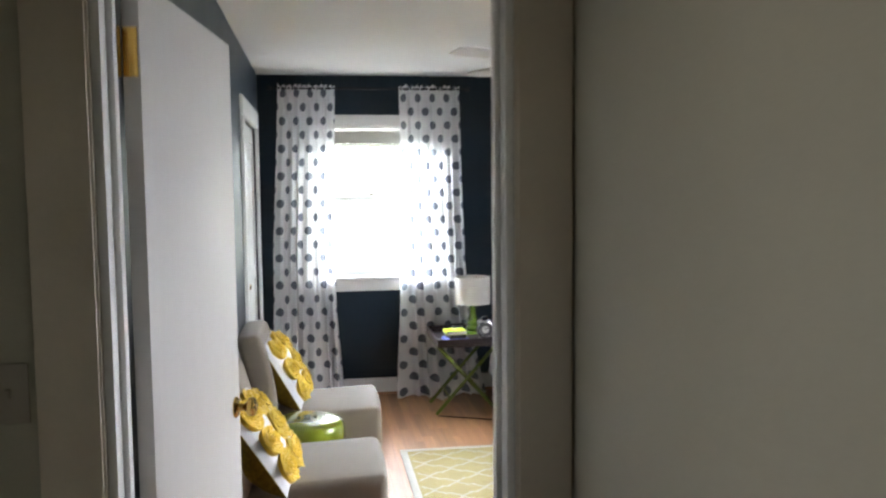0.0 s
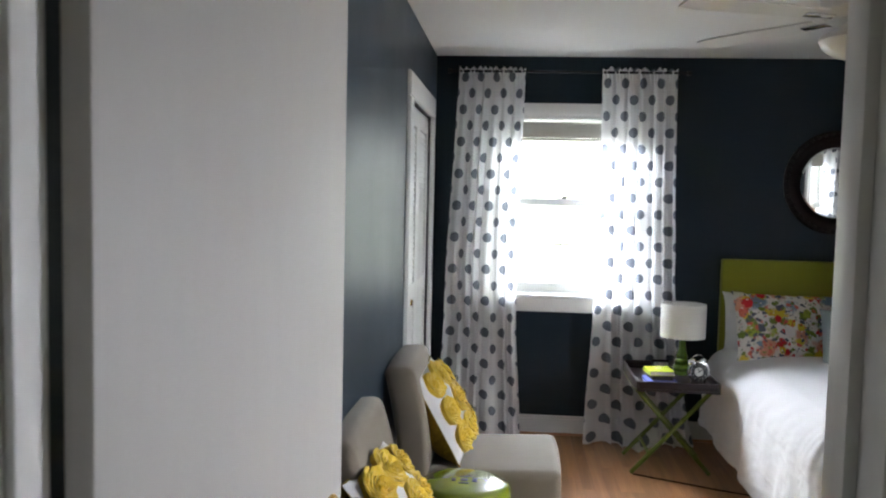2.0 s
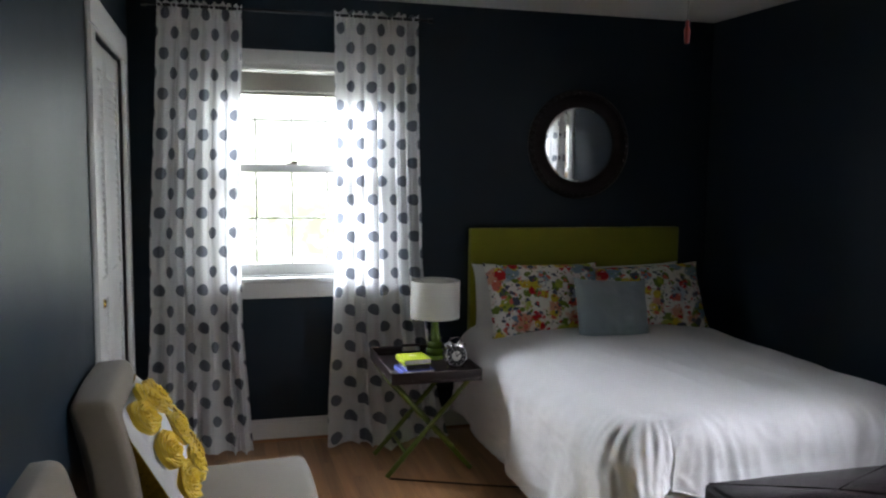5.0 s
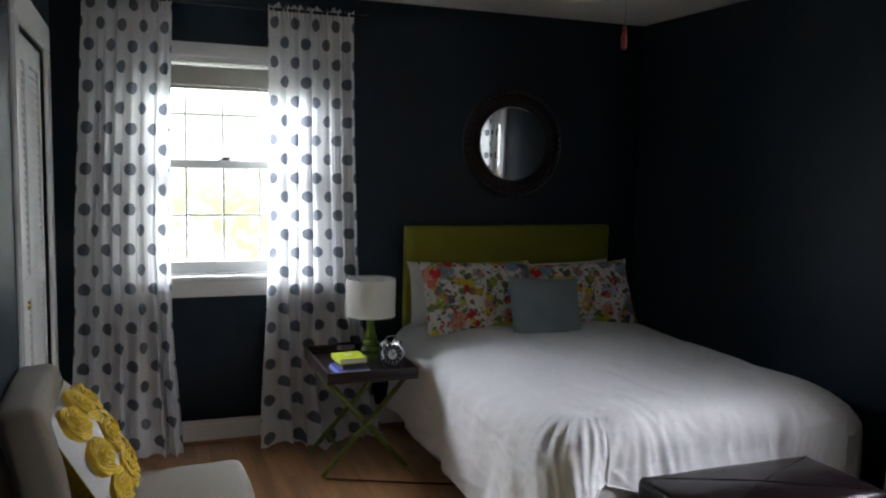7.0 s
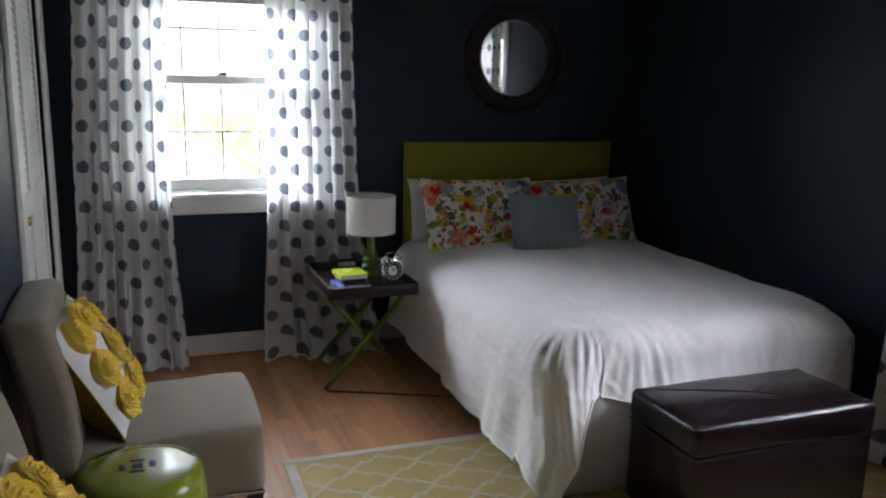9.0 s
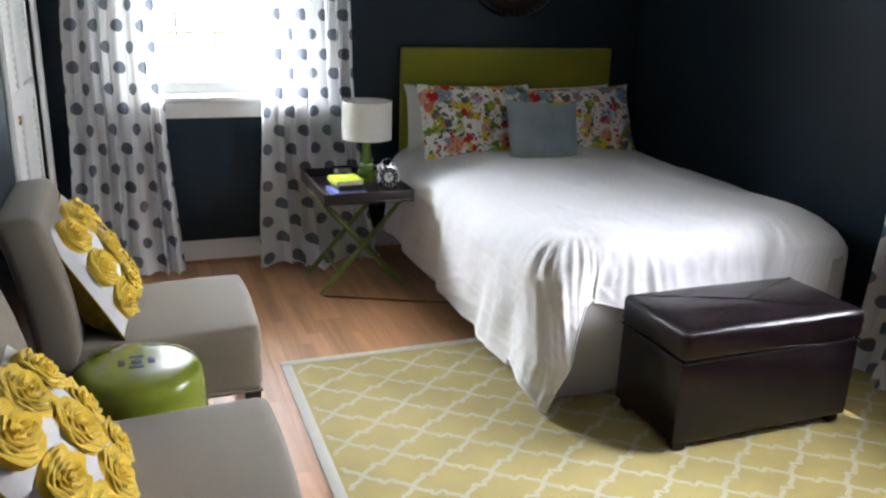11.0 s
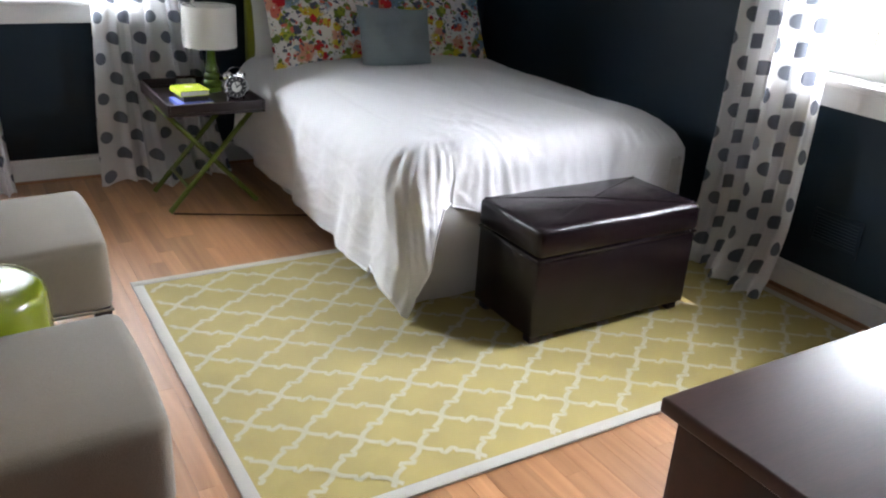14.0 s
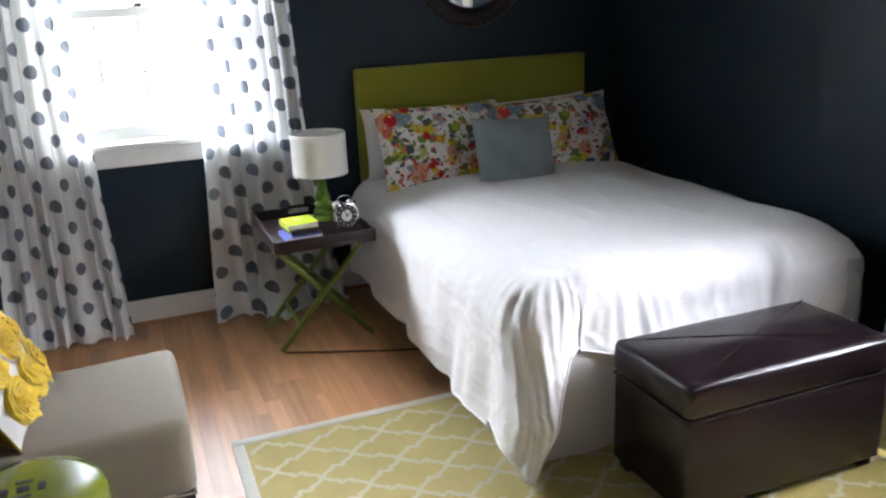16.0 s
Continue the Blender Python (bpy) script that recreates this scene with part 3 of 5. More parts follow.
def blind(axis, face, a0, a1, z1):
    """A slatted blind drawn right up to the head of the window."""
    root = thing("window_blind", "pale slatted blind drawn up to the window head", "blind", "window blinds")

    def lay(bm):
        for v in bm.verts:
            a, d, z = v.co
            v.co = Vector((a, face + d, z)) if axis == "y" else Vector((face + d, a, z))
        return bm

    part("headrail", lay(boxes((a0 + 0.024, a1 - 0.024, 0.002, 0.040, z1 - 0.040, z1 - 0.021), bevel=0.003)), TRIM, root)
    for k in range(10):
        z = z1 - 0.058 - k * 0.0098
        part("slat", lay(boxes((a0 + 0.028, a1 - 0.028, 0.001, 0.041, z - 0.0090, z), bevel=0.0015, seg=1)), BLIND, root)
    part("bottom_rail", lay(boxes((a0 + 0.028, a1 - 0.028, 0.003, 0.039, z1 - 0.176, z1 - 0.158), bevel=0.004)), BLIND, root)


blind("y", YN, WA[0], WA[1], WA[3])
blind("x", XE, WB[0], WB[1], WB[3])

# distance outside both windows
bd = structure("backdrop", sheet(1, 1, lambda i, j: (-9 + 18 * i, 10.5, -0.3 + 6.3 * j)), OUT, "bright hazy garden and sky", "backdrop")
bd2 = structure("backdrop_east", sheet(1, 1, lambda i, j: (7.6, -4 + 14.4 * i, -0.3 + 6.3 * j)), OUT, "bright hazy garden and sky", "backdrop")


# ---- doors ----
def entry_door():
    """A plain white leaf, hinged at the doorway, standing open into the room."""
    root = tagged(thing("door_1", "plain white painted door standing wide open", "door", at=(-0.335, 1.632, 0.0), turn=83.0), kind="structure")
    w, th = 0.795, 0.036
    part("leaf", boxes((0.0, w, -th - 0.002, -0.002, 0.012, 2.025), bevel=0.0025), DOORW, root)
    for z in (1.825, 0.22):
        h = boxes((-0.0035, -0.0005, -th + 0.002, -0.004, z, z + 0.10), bevel=0.0005, seg=1)
        part("hinge_leaf", h, BRASS, root, "brass hinge")
        part("hinge_knuckle", tube([(-0.006, 0.004, z), (-0.006, 0.004, z + 0.10)], 0.006, 10), BRASS, root, "brass hinge pin")
    for s, y in ((-1, -th - 0.002), (1, -0.002)):
        m = pose(w - 0.065, y, 0.945, -90 * s if s > 0 else 90)
        kb = lathe([(0, 0), (0.031, 0.0), (0.032, 0.004), (0.027, 0.009), (0.012, 0.011), (0.010, 0.026), (0.014, 0.033), (0.026, 0.040), (0.0285, 0.050),
                    (0.026, 0.059), (0.015, 0.065), (0, 0.066)], 24, m)
        part("knob", kb, BRASS, root, "polished brass door knob")
    part("latch_plate", boxes((w - 0.0005, w + 0.0015, -th + 0.004, -0.008, 0.915, 0.975)), BRASS, root, "brass latch plate")
    return root


entry_door()
part("strike_plate", boxes((DR[0] + 0.0181, DR[0] + 0.0195, YS - 0.036, YS - 0.002, 1.825, 1.925)), BRASS, bpy.data.objects["trim_jamb"], "brass hinge leaf on the jamb")


def closet_leaf(y0, y1, knob_at):
    """One louvred leaf of the closet's folding doors."""
    root = tagged(thing("door_2", "white louvred folding closet door with a brass knob", "door", "closet doors"), kind="structure")
    xa, xb, z0, z1 = XW - 0.046, XW - 0.014, 0.015, CL[3] - 0.012
    st = 0.062
    fr = boxes((xa, xb, y0, y0 + st, z0, z1), (xa, xb, y1 - st, y1, z0, z1), (xa, xb, y0 + st, y1 - st, z0, z0 + 0.16),
               (xa, xb, y0 + st, y1 - st, z1 - 0.10, z1), (xa, xb, y0 + st, y1 - st, 0.98, 1.07), bevel=0.003)
    part("stile_frame", fr, TRIM, root)
    for a, b in ((z0 + 0.16, 0.98), (1.07, z1 - 0.10)):
        n = int((b - a) / 0.0315)
        for k in range(n):
            z = a + (k + 0.5) * (b - a) / n
            s = boxes((-0.021, 0.021, y0 + st - 0.004, y1 - st + 0.004, -0.0035, 0.0035), bevel=0.002, seg=1)
            bmesh.ops.transform(s, matrix=pose((xa + xb) / 2, 0, z, 0, 74, 0), verts=s.verts)
            part("slat", s, TRIM, root)
    if knob_at:
        kb = lathe([(0, 0), (0.011, 0), (0.009, 0.006), (0.007, 0.014), (0.015, 0.022), (0.0175, 0.030), (0.013, 0.037), (0, 0.039)], 18, pose(xb, knob_at, 1.01, 0, 90, 0))
        part("knob", kb, BRASS, root, "small brass knob")
    return root


closet_leaf(CL[0] + 0.004, (CL[0] + CL[1]) / 2 - 0.002, CL[0] + 0.04)
closet_leaf((CL[0] + CL[1]) / 2 + 0.002, CL[1] - 0.004, None)
structure("trim_closet_jamb", boxes((XW - 0.118, XW + 0.001, CL[1], CL[1] + 0.003, 0, CL[3]), (XW - 0.118, XW + 0.001, CL[0] - 0.003, CL[0], 0, CL[3]),
                                    (XW - 0.118, XW + 0.001, CL[0], CL[1], CL[3], CL[3] + 0.003)), TRIM, "white closet jamb", "trim")
sw = thing("light_switch", "dim beige light switch plate on the hall wall", "switch", at=(-0.53, YH, 1.16))
part("plate", boxes((-0.036, 0.036, -0.006, 0.0, 0.0, 0.116), bevel=0.003), SWITCH, sw)
part("toggle", boxes((-0.005, 0.005, -0.018, -0.005, 0.05, 0.068), bevel=0.002), SWITCH, sw)


# ---- curtains ----
def curtain(axis, face, side, a_top, a_mid, a_bot, seed, puddle=0.10, top=2.35, label="white sheer curtain with grey dots, puddling on the floor"):
    """A gathered panel. a_top, a_mid, a_bot: its two edges at the rod, half way down and at the floor. side: the way into the room."""
    rng = random.Random(seed)
    root = thing("curtain", label, "curtain", "dotted curtains")
    cloth, nu, nv = 0.64, 170, 100
    folds = [(rng.uniform(0, 6.3), rng.uniform(0.8, 1.2)) for _ in range(8)]
    nf = 6.5

    def place(i, j):
        u, f = i / nu, j / nv
        z = top * (1 - f)
        if f < 0.5:
            k = f / 0.5
            lo, hi = (a_top[q] + (a_mid[q] - a_top[q]) * k for q in (0, 1))
        else:
            k = (f - 0.5) / 0.5
            lo, hi = (a_mid[q] + (a_bot[q] - a_mid[q]) * k ** 1.6 for q in (0, 1))
        drift = 0.05 * math.sin(2.1 * u * 6.28 + seed) + 0.03 * noise.noise(Vector((u * 4, f * 1.6, seed)))
        ph = 2 * math.pi * nf * (u + drift * (0.35 + 0.65 * f))
        wave = math.sin(ph) + 0.35 * math.sin(2 * ph + folds[int(u * 7.99)][0])
        amp = (0.013 + 0.020 * min(1, f * 3)) * (0.7 + 0.6 * noise.noise(Vector((u * 5, f * 2.0, seed + 4))))
        head = max(0.0, 1 - f / 0.05)
        amp *= 1 - 0.5 * head
        a = lo + (hi - lo) * u + 0.006 * math.cos(ph) * min(1, f * 4) + 0.012 * noise.noise(Vector((u * 3, f * 5, seed + 9))) * f
        low = max(0.0, (f - 0.86) / 0.14)
        d = side * (amp * wave + puddle * low ** 1.5 * (0.55 + 0.9 * noise.noise(Vector((u * 3.2, 0.0, seed + 2)))) + 0.02 * f)
        z += 0.020 * low * (1 + noise.noise(Vector((u * 9, f * 9, seed)))) + head * (0.013 * noise.noise(Vector((u * 11, 0.5, seed))) + 0.008 * math.sin(ph * 1.7))
        d += side * 0.010 * head * math.sin(3.1 * ph + 2 * noise.noise(Vector((u * 6, f * 30, seed))))
        if f > 0.97:
            d += side * (0.012 + 0.03 * noise.noise(Vector((u * 6, 3, seed))))
        z = max(z, 0.006 + 0.006 * abs(math.sin(ph)))
        return (a, face + d, z) if axis == "y" else (face + d, a, z)

    bm = sheet(nu, nv, place, lambda i, j: (i / nu * cloth + seed * 0.013, (1 - j / nv) * top * 1.02 + seed * 0.031))
    part("panel", bm, DOTS, root)
    return root


YC, XC = YN - 0.115, XE - 0.115
curtain("y", YC, -1, (-0.225, 0.19), (-0.285, 0.165), (-0.33, 0.215), 1)
curtain("y", YC, -1, (0.66, 1.12), (0.655, 1.155), (0.61, 1.30), 2, puddle=0.16)
curtain("x", XC, -1, (3.42, 3.99), (3.52, 3.985), (3.51, 3.99), 3, puddle=0.15)
curtain("x", XC, -1, (2.32, 2.76), (2.30, 2.75), (2.30, 2.76), 4, puddle=0.06)


def rod(axis, face, a0, a1):
    root = thing("curtain_rod", "dark slim curtain rod with small end knobs", "curtain rod", "curtain rods")

    def at(a, d, z):
        return (a, face + d, z) if axis == "y" else (face + d, a, z)

    part("pole", tube([at(a0, 0, 2.328), at(a1, 0, 2.328)], 0.008, 10), RODM, root)
    for a, s in ((a0, -1), (a1, 1)):
        part("finial", tube([at(a, 0, 2.328), at(a + s * 0.008, 0, 2.328), at(a + s * 0.016, 0, 2.328), at(a + s * 0.026, 0, 2.328)], 0.014, 10), RODM, root)
    for a in (a0 + 0.05, a1 - 0.05):
        part("bracket", tube([at(a, 0.008, 2.328), at(a, 0.113, 2.328)], 0.006, 8), RODM, root)
    return root


rod("y", YC, -0.275, 1.175)
rod("x", XC, 2.27, 4.05)


# ---- ceiling fan ----
def ceiling_fan():
    root = thing("ceiling_fan", "white ceiling fan with an opal light globe and pull chain", "ceiling fan", at=(1.38, 3.98, H))
    part("canopy", lathe([(0, 0), (0.085, 0), (0.085, -0.02), (0.07, -0.06), (0.05, -0.075), (0, -0.075)], 32), TRIM, root)
    part("motor_housing", lathe([(0.05, -0.07), (0.12, -0.085), (0.145, -0.11), (0.145, -0.18), (0.12, -0.215), (0.06, -0.225), (0, -0.225)], 36), TRIM, root)
    part("light_kit", lathe([(0.055, -0.222), (0.075, -0.235), (0.10, -0.25), (0.105, -0.262), (0, -0.262)], 32), TRIM, root)
    part("globe", lathe([(0.098, -0.262), (0.135, -0.268), (0.142, -0.285), (0.128, -0.315), (0.09, -0.342), (0.045, -0.356), (0, -0.36)], 36), OPAL, root, "opal glass light globe")
    for k in range(5):
        m = pose(0, 0, -0.205, 0, 0, 199 + 72 * k) @ pose(0, 0, 0, 8, 0, 0)
        b = sheet(14, 4, lambda i, j: (0.17 + 0.55 * i / 14, (j / 4 - 0.5) * (0.09 + 0.03 * i / 14) * (1.0 if i < 13 else (0.93 if i == 13 else 0.72)), 0.0))
        r = bmesh.ops.extrude_face_region(b, geom=b.faces[:])
        bmesh.ops.translate(b, vec=(0, 0, 0.007), verts=[g for g in r["geom"] if isinstance(g, bmesh.types.BMVert)])
        bmesh.ops.transform(b, matrix=m, verts=b.verts)
        bl = part("blade", b, TRIM, root)
        arm = boxes((0.10, 0.24, -0.018, 0.018, -0.008, -0.001), bevel=0.003)
        bmesh.ops.transform(arm, matrix=m, verts=arm.verts)
        part("blade_bracket", arm, CHROME, bl)
    part("pull_chain", tube([(0.125, -0.02, -0.24), (0.125, -0.02, -0.43)], 0.0016, 6), CHROME, root)
    part("tassel", lathe([(0, -0.425), (0.008, -0.43), (0.005, -0.445), (0.011, -0.46), (0.008, -0.50), (0, -0.505)], 12, pose(0.125, -0.02, 0)), RED, root, "dark red pull tassel")
    return root


ceiling_fan()


# ---- round mirror ----
def round_mirror():
    root = thing("round_mirror", "round wall mirror in a wide dark beaded frame", "mirror", at=(2.135, YN - 0.008, 1.677), turn=-1.0)
    m = pose(0, 0, 0, 90, 0, 0)
    part("frame", lathe([(0.225, 0.0), (0.32, 0.0), (0.322, 0.012), (0.312, 0.026), (0.296, 0.024), (0.288, 0.030), (0.262, 0.036), (0.240, 0.030), (0.232, 0.022), (0.225, 0.020), (0.221, 0.012)], 72, m), DARKWOOD, root)
    for k in range(44):
        a = 2 * math.pi * k / 44
        bead = bmesh.new()
        bmesh.ops.create_icosphere(bead, subdivisions=1, radius=0.0135, matrix=Matrix.Translation((0.304 * math.cos(a), -0.024, 0.304 * math.sin(a))))
        part("bead", bead, DARKWOOD, root)
    part("glass", lathe([(0, 0.012), (0.212, 0.012), (0.222, 0.0095), (0.2245, 0.0095)], 72, m), MIRRORM, root, "silvered glass", False)
    return root


round_mirror()

# ---- bed ----
BX0, BX1, BY0, BY1, BZ = 1.455, 2.815, 4.085, 6.03, 0.585


def bed():
    root = thing("bed", "double bed base and mattress with a green padded headboard", "bed", at=(2.13, 5.06, 0))
    ox, oy = -2.13, -5.06

    def B(x0, x1, y0, y1, z0, z1, bev, seg=3):
        return boxes((x0 + ox, x1 + ox, y0 + oy, y1 + oy, z0, z1), bevel=bev, seg=seg)

    hb = B(1.452, 2.80, 6.045, 6.108, 0.30, 1.186, 0.012)
    part("headboard", hb, GREENFAB, root, "lime green fabric headboard")
    for x in (1.62, 2.60):
        part("headboard_leg", B(x, x + 0.06, 6.06, 6.095, 0.0, 0.31, 0.004), DARKWOOD, root)
    part("mattress", B(BX0 + 0.01, BX1 - 0.01, BY0 + 0.01, BY1, 0.36, BZ, 0.05, 4), COTTON, root)
    part("box_spring", B(BX0 + 0.015, BX1 - 0.015, BY0 + 0.015, BY1, 0.17, 0.36, 0.015), SKIRTM, root)
    for x, y in ((1.55, 4.2), (2.72, 4.2), (1.55, 5.9), (2.72, 5.9)):
        part("leg", B(x - 0.025, x + 0.025, y - 0.025, y + 0.025, 0, 0.17, 0.004), DARKWOOD, root)

    # pleated skirt round three sides
    path = [(BX0, BY1), (BX0, BY0), (BX1, BY0), (BX1, BY1)]
    pts = []
    for (ax, ay), (bx, by) in zip(path, path[1:]):
        n = int(math.hypot(bx - ax, by - ay) / 0.02)
        pts += [(ax + (bx - ax) * k / n, ay + (by - ay) * k / n, (by - ay), -(bx - ax)) for k in range(n)]
    pts.append((*path[-1], pts[-1][2], pts[-1][3]))

    def skirt(i, j):
        x, y, nx, ny = pts[i]
        le = math.hypot(nx, ny)
        w = 0.006 * math.sin(i * 0.55) * (j / 8) + 0.006 * noise.noise(Vector((x * 3, y * 3, 1)))
        return (x + ox + nx / le * w, y + oy + ny / le * w, 0.47 - 0.46 * j / 8)

    part("bed_skirt", sheet(len(pts) - 1, 8, skirt), SKIRTM, root, "white pleated bed skirt")
    return root


bed()


def duvet():
    """A thick white cover, draped over the sides and the foot, with its corner drawn down to the rug."""
    x0, x1, yf, yh = BX0 + 0.07, BX1 - 0.125, BY0 + 0.11, 6.0
    dl, df, dr, R0 = 0.64, 0.47, 0.60, 0.16
    nx, ny = 230, 230
    lo_x, hi_x, lo_y, hi_y = x0 - dl, x1 + dr, yf - df, yh

    def place(i, j):
        s, t = lo_x + (hi_x - lo_x) * i / nx, lo_y + (hi_y - lo_y) * j / ny
        ax, ay = 0.0, 0.0
        if s < x0:
            ax = s - x0
        elif s > x1:
            ax = s - x1
        if t < yf:
            ay = t - yf
        short = 1.0
        if ax < 0:
            short = 0.86 + 0.14 * min(1, max(0, (5.9 - t) / 1.6))
        elif ay < 0:
            short = 0.70 + 0.30 * min(1.0, max(0.0, (s - 1.60) / 0.36))
        bx, by = min(max(s, x0), x1), max(t, yf)
        rc = 0.32 if s > (x0 + x1) / 2 else 0.07
        kx = x1 - rc if rc > 0.1 else x0 + rc
        vx, vy = s - kx, t - (yf + rc)
        if vy < 0 and (vx > 0) == (rc > 0.1) and math.hypot(vx, vy) > rc:
            le = math.hypot(vx, vy)
            ax, ay = vx * (1 - rc / le), vy * (1 - rc / le)
            bx, by = kx + vx * rc / le, yf + rc + vy * rc / le
        elif vy < 0 and (vx > 0) == (rc > 0.1):
            ax, ay = 0.0, 0.0
        if ax < 0 and ay < 0:
            # the corner hangs in a narrow point
            side = math.degrees(math.atan2(-ay, -ax))
            short = 1 - 0.33 * min(1.0, max(0.0, (side - 50) / 24)) - 0.05 * min(1.0, max(0.0, (30 - side) / 20))
        d = (ax ** 4 + ay ** 4) ** 0.25 * short
        cx, cy = (bx - (x0 + x1) / 2) / (x1 - x0) * 2, (by - 4.95) / 0.95
        top = BZ + 0.052 + 0.035 * max(0, 1 - abs(cx) ** 5) * max(0, 1 - abs(cy) ** 4)
        top += 0.012 * noise.noise(Vector((bx * 2.2, by * 2.2, 0.3))) + 0.005 * noise.noise(Vector((bx * 7, by * 5, 2.3)))
        # soft creases, stronger towards the foot
        cr = 1 - abs(noise.noise(Vector((bx * 5.2 + by * 1.1, by * 2.2, 5.1)))) * 2
        top += 0.006 * max(0, cr) ** 3 * (0.4 + 0.6 * max(0, min(1, (4.9 - by) / 0.8)))
        ridge = max(0.0, 1 - abs(noise.noise(Vector((s * 8.5 + 0.6 * math.sin(t * 5), t * 3.2, 8.8)))) * 3.2) ** 2
        ridge += 0.6 * max(0.0, 1 - abs(noise.noise(Vector((s * 17, t * 7 + s * 3, 3.3)))) * 3.2) ** 2
        low = min(1.0, max(0.10, (5.0 - t) / 1.0)) * (0.35 if s < x0 else 1.0)
        top += 0.0030 * ridge * low
        # pleats fan out from a point on the top near the foot corner
        fx, fy = s - (x0 + 0.19), t - (yf + 0.17)
        fr, fa = math.hypot(fx, fy), math.atan2(fy, fx)
        lean_in = max(0.0, 1 - abs((fa + 1.95 + math.pi) % (2 * math.pi) - math.pi) / 1.25)
        grow = min(1.0, max(0.0, (fr - 0.06) / 0.22)) * lean_in ** 0.7
        sway = 1.9 * noise.noise(Vector((fa * 1.7, fr * 1.4, 4.4)))
        pleat = (0.8 * math.sin(fa * 15 + 2.2 * sway) + 0.5 * math.sin(fa * 29 + 4 * sway + 1.0) + 0.4 * math.sin(fa * 53 + 5 * sway)) * grow
        pleat *= 0.55 + 0.8 * noise.noise(Vector((fa * 2.1 + 4, fr * 2.6, 1.2)))
        top += 0.0028 * pleat
        if d < 1e-6:
            return (bx, by, top)
        ux, uy = ax / math.hypot(ax, ay), ay / math.hypot(ax, ay)
        R = R0 + 0.13 * max(0.0, ux) - 0.02 * max(0.0, -uy)
        if d < R * math.pi / 2:
            a = d / R
            hor, drop = R * math.sin(a), R * (1 - math.cos(a))
        else:
            hor, drop = R, R + d - R * math.pi / 2
        # folds run down the hanging cloth, bunched at the corner
        along = math.atan2(abs(uy), -ux) * 0.55 + bx + by
        corner = abs(ux * uy) * 2
        hang = max(0.0, (d - 0.05) / 0.45)
        wander = 2.6 * noise.noise(Vector((bx * 2.4, by * 2.4, d * 1.5)))
        fold = math.sin(along * 13 + wander) + 0.45 * math.sin(along * 27 + 2 * wander + 2) + 0.8 * noise.noise(Vector((along * 5, d * 2, 7.7)))
        gather = max(0.0, 1 - abs(d - 0.13) / 0.16) * (0.35 + corner)
        hor += 0.0060 * gather * math.sin(along * 48 + 3 * noise.noise(Vector((bx * 4, by * 4, 3)))) * (1 if ay < 0 else 0.3)
        fold *= 1 - 0.75 * min(1.0, grow * 1.5)
        hor += 0.0085 * pleat * (0.5 + 0.9 * min(1.0, hang))
        hor += min(1.0, hang) ** 2 * (0.010 + 0.016 * corner) * fold + (0.025 if ax < 0 else 0.05 + 0.05 * max(0.0, ux)) * hang + 0.035 * corner * hang
        hor -= 0.045 * min(1.0, hang * 2) * abs(uy) ** 8
        if ay < 0 and s > 1.66:
            hor = min(hor, 0.148 + 0.3 * (1 - abs(uy)) ** 2 + 0.55 * max(0.0, bx - 2.42))
        hor += 0.004 * ridge * min(1.0, hang * 2)
        hor += 0.008 * noise.noise(Vector((bx * 9 + ax * 6, by * 9 + ay * 6, 1.7)))
        z = top - drop - 0.006 * fold * hang * 0.4
        z = max(z, 0.022 + 0.006 * (1 + fold))
        x = bx + ux * hor
        if x > XE - 0.16:
            x = XE - 0.16 + 0.12 * math.tanh((x - XE + 0.16) / 0.12)
        return (x, by + uy * hor - 0.12 * corner * min(1.0, hang) ** 2 * (ux < 0), z)

    bm = sheet(nx, ny, place)
    ob = part("duvet", bm, DUVETM, None)
    tagged(ob, "white cotton duvet draped over the bed, creased at the foot", "duvet")
    sol = ob.modifiers.new("thick", "SOLIDIFY")
    sol.thickness, sol.offset = 0.012, -1
    edge = [place(0, j) for j in range(ny, -1, -2)] + [place(i, 0) for i in range(2, nx + 1, 2)] + [place(nx, j) for j in range(2, ny + 1, 2)]
    part("hem", tube(edge, 0.005, 6), DUVETM, ob, "stitched white hem")
    return ob


duvet()


def pillow(name, label, mat, w, h, t, at, lean, turn, seed, group="", roll=0.0):
    ob = part(name, puff(w, h, t, seed=seed, crumple=0.006, n=34), mat, None)
    ob.matrix_world = pose(*at) @ pose(0, 0, 0, lean, 0, turn) @ pose(0, 0, 0, 0, roll, 0)
    return tagged(ob, label, "pillow", group)


pillow("pillow", "white pillow behind the floral one", COTTON, 0.70, 0.40, 0.12, (1.79, 5.93, 0.59), -14, 0, 5, "white pillows", 1.5)
pillow("pillow", "white pillow behind the floral one", COTTON, 0.70, 0.40, 0.12, (2.44, 5.93, 0.58), -14, 0, 6, "white pillows", -1.5)
pillow("floral_pillow", "white pillow printed with red, blue and green flowers", FLORAL, 0.70, 0.465, 0.17, (1.80, 5.66, 0.582), -24, 2, 7, "floral pillows", 1)
pillow("floral_pillow", "white pillow printed with red, blue and green flowers", FLORAL, 0.72, 0.445, 0.17, (2.45, 5.68, 0.580), -25, -3, 8, "floral pillows", -2)
pillow("throw_pillow", "plain blue-grey square pillow", GREYFAB, 0.42, 0.40, 0.14, (2.055, 5.40, 0.582), -24, -3, 9, "", 3)


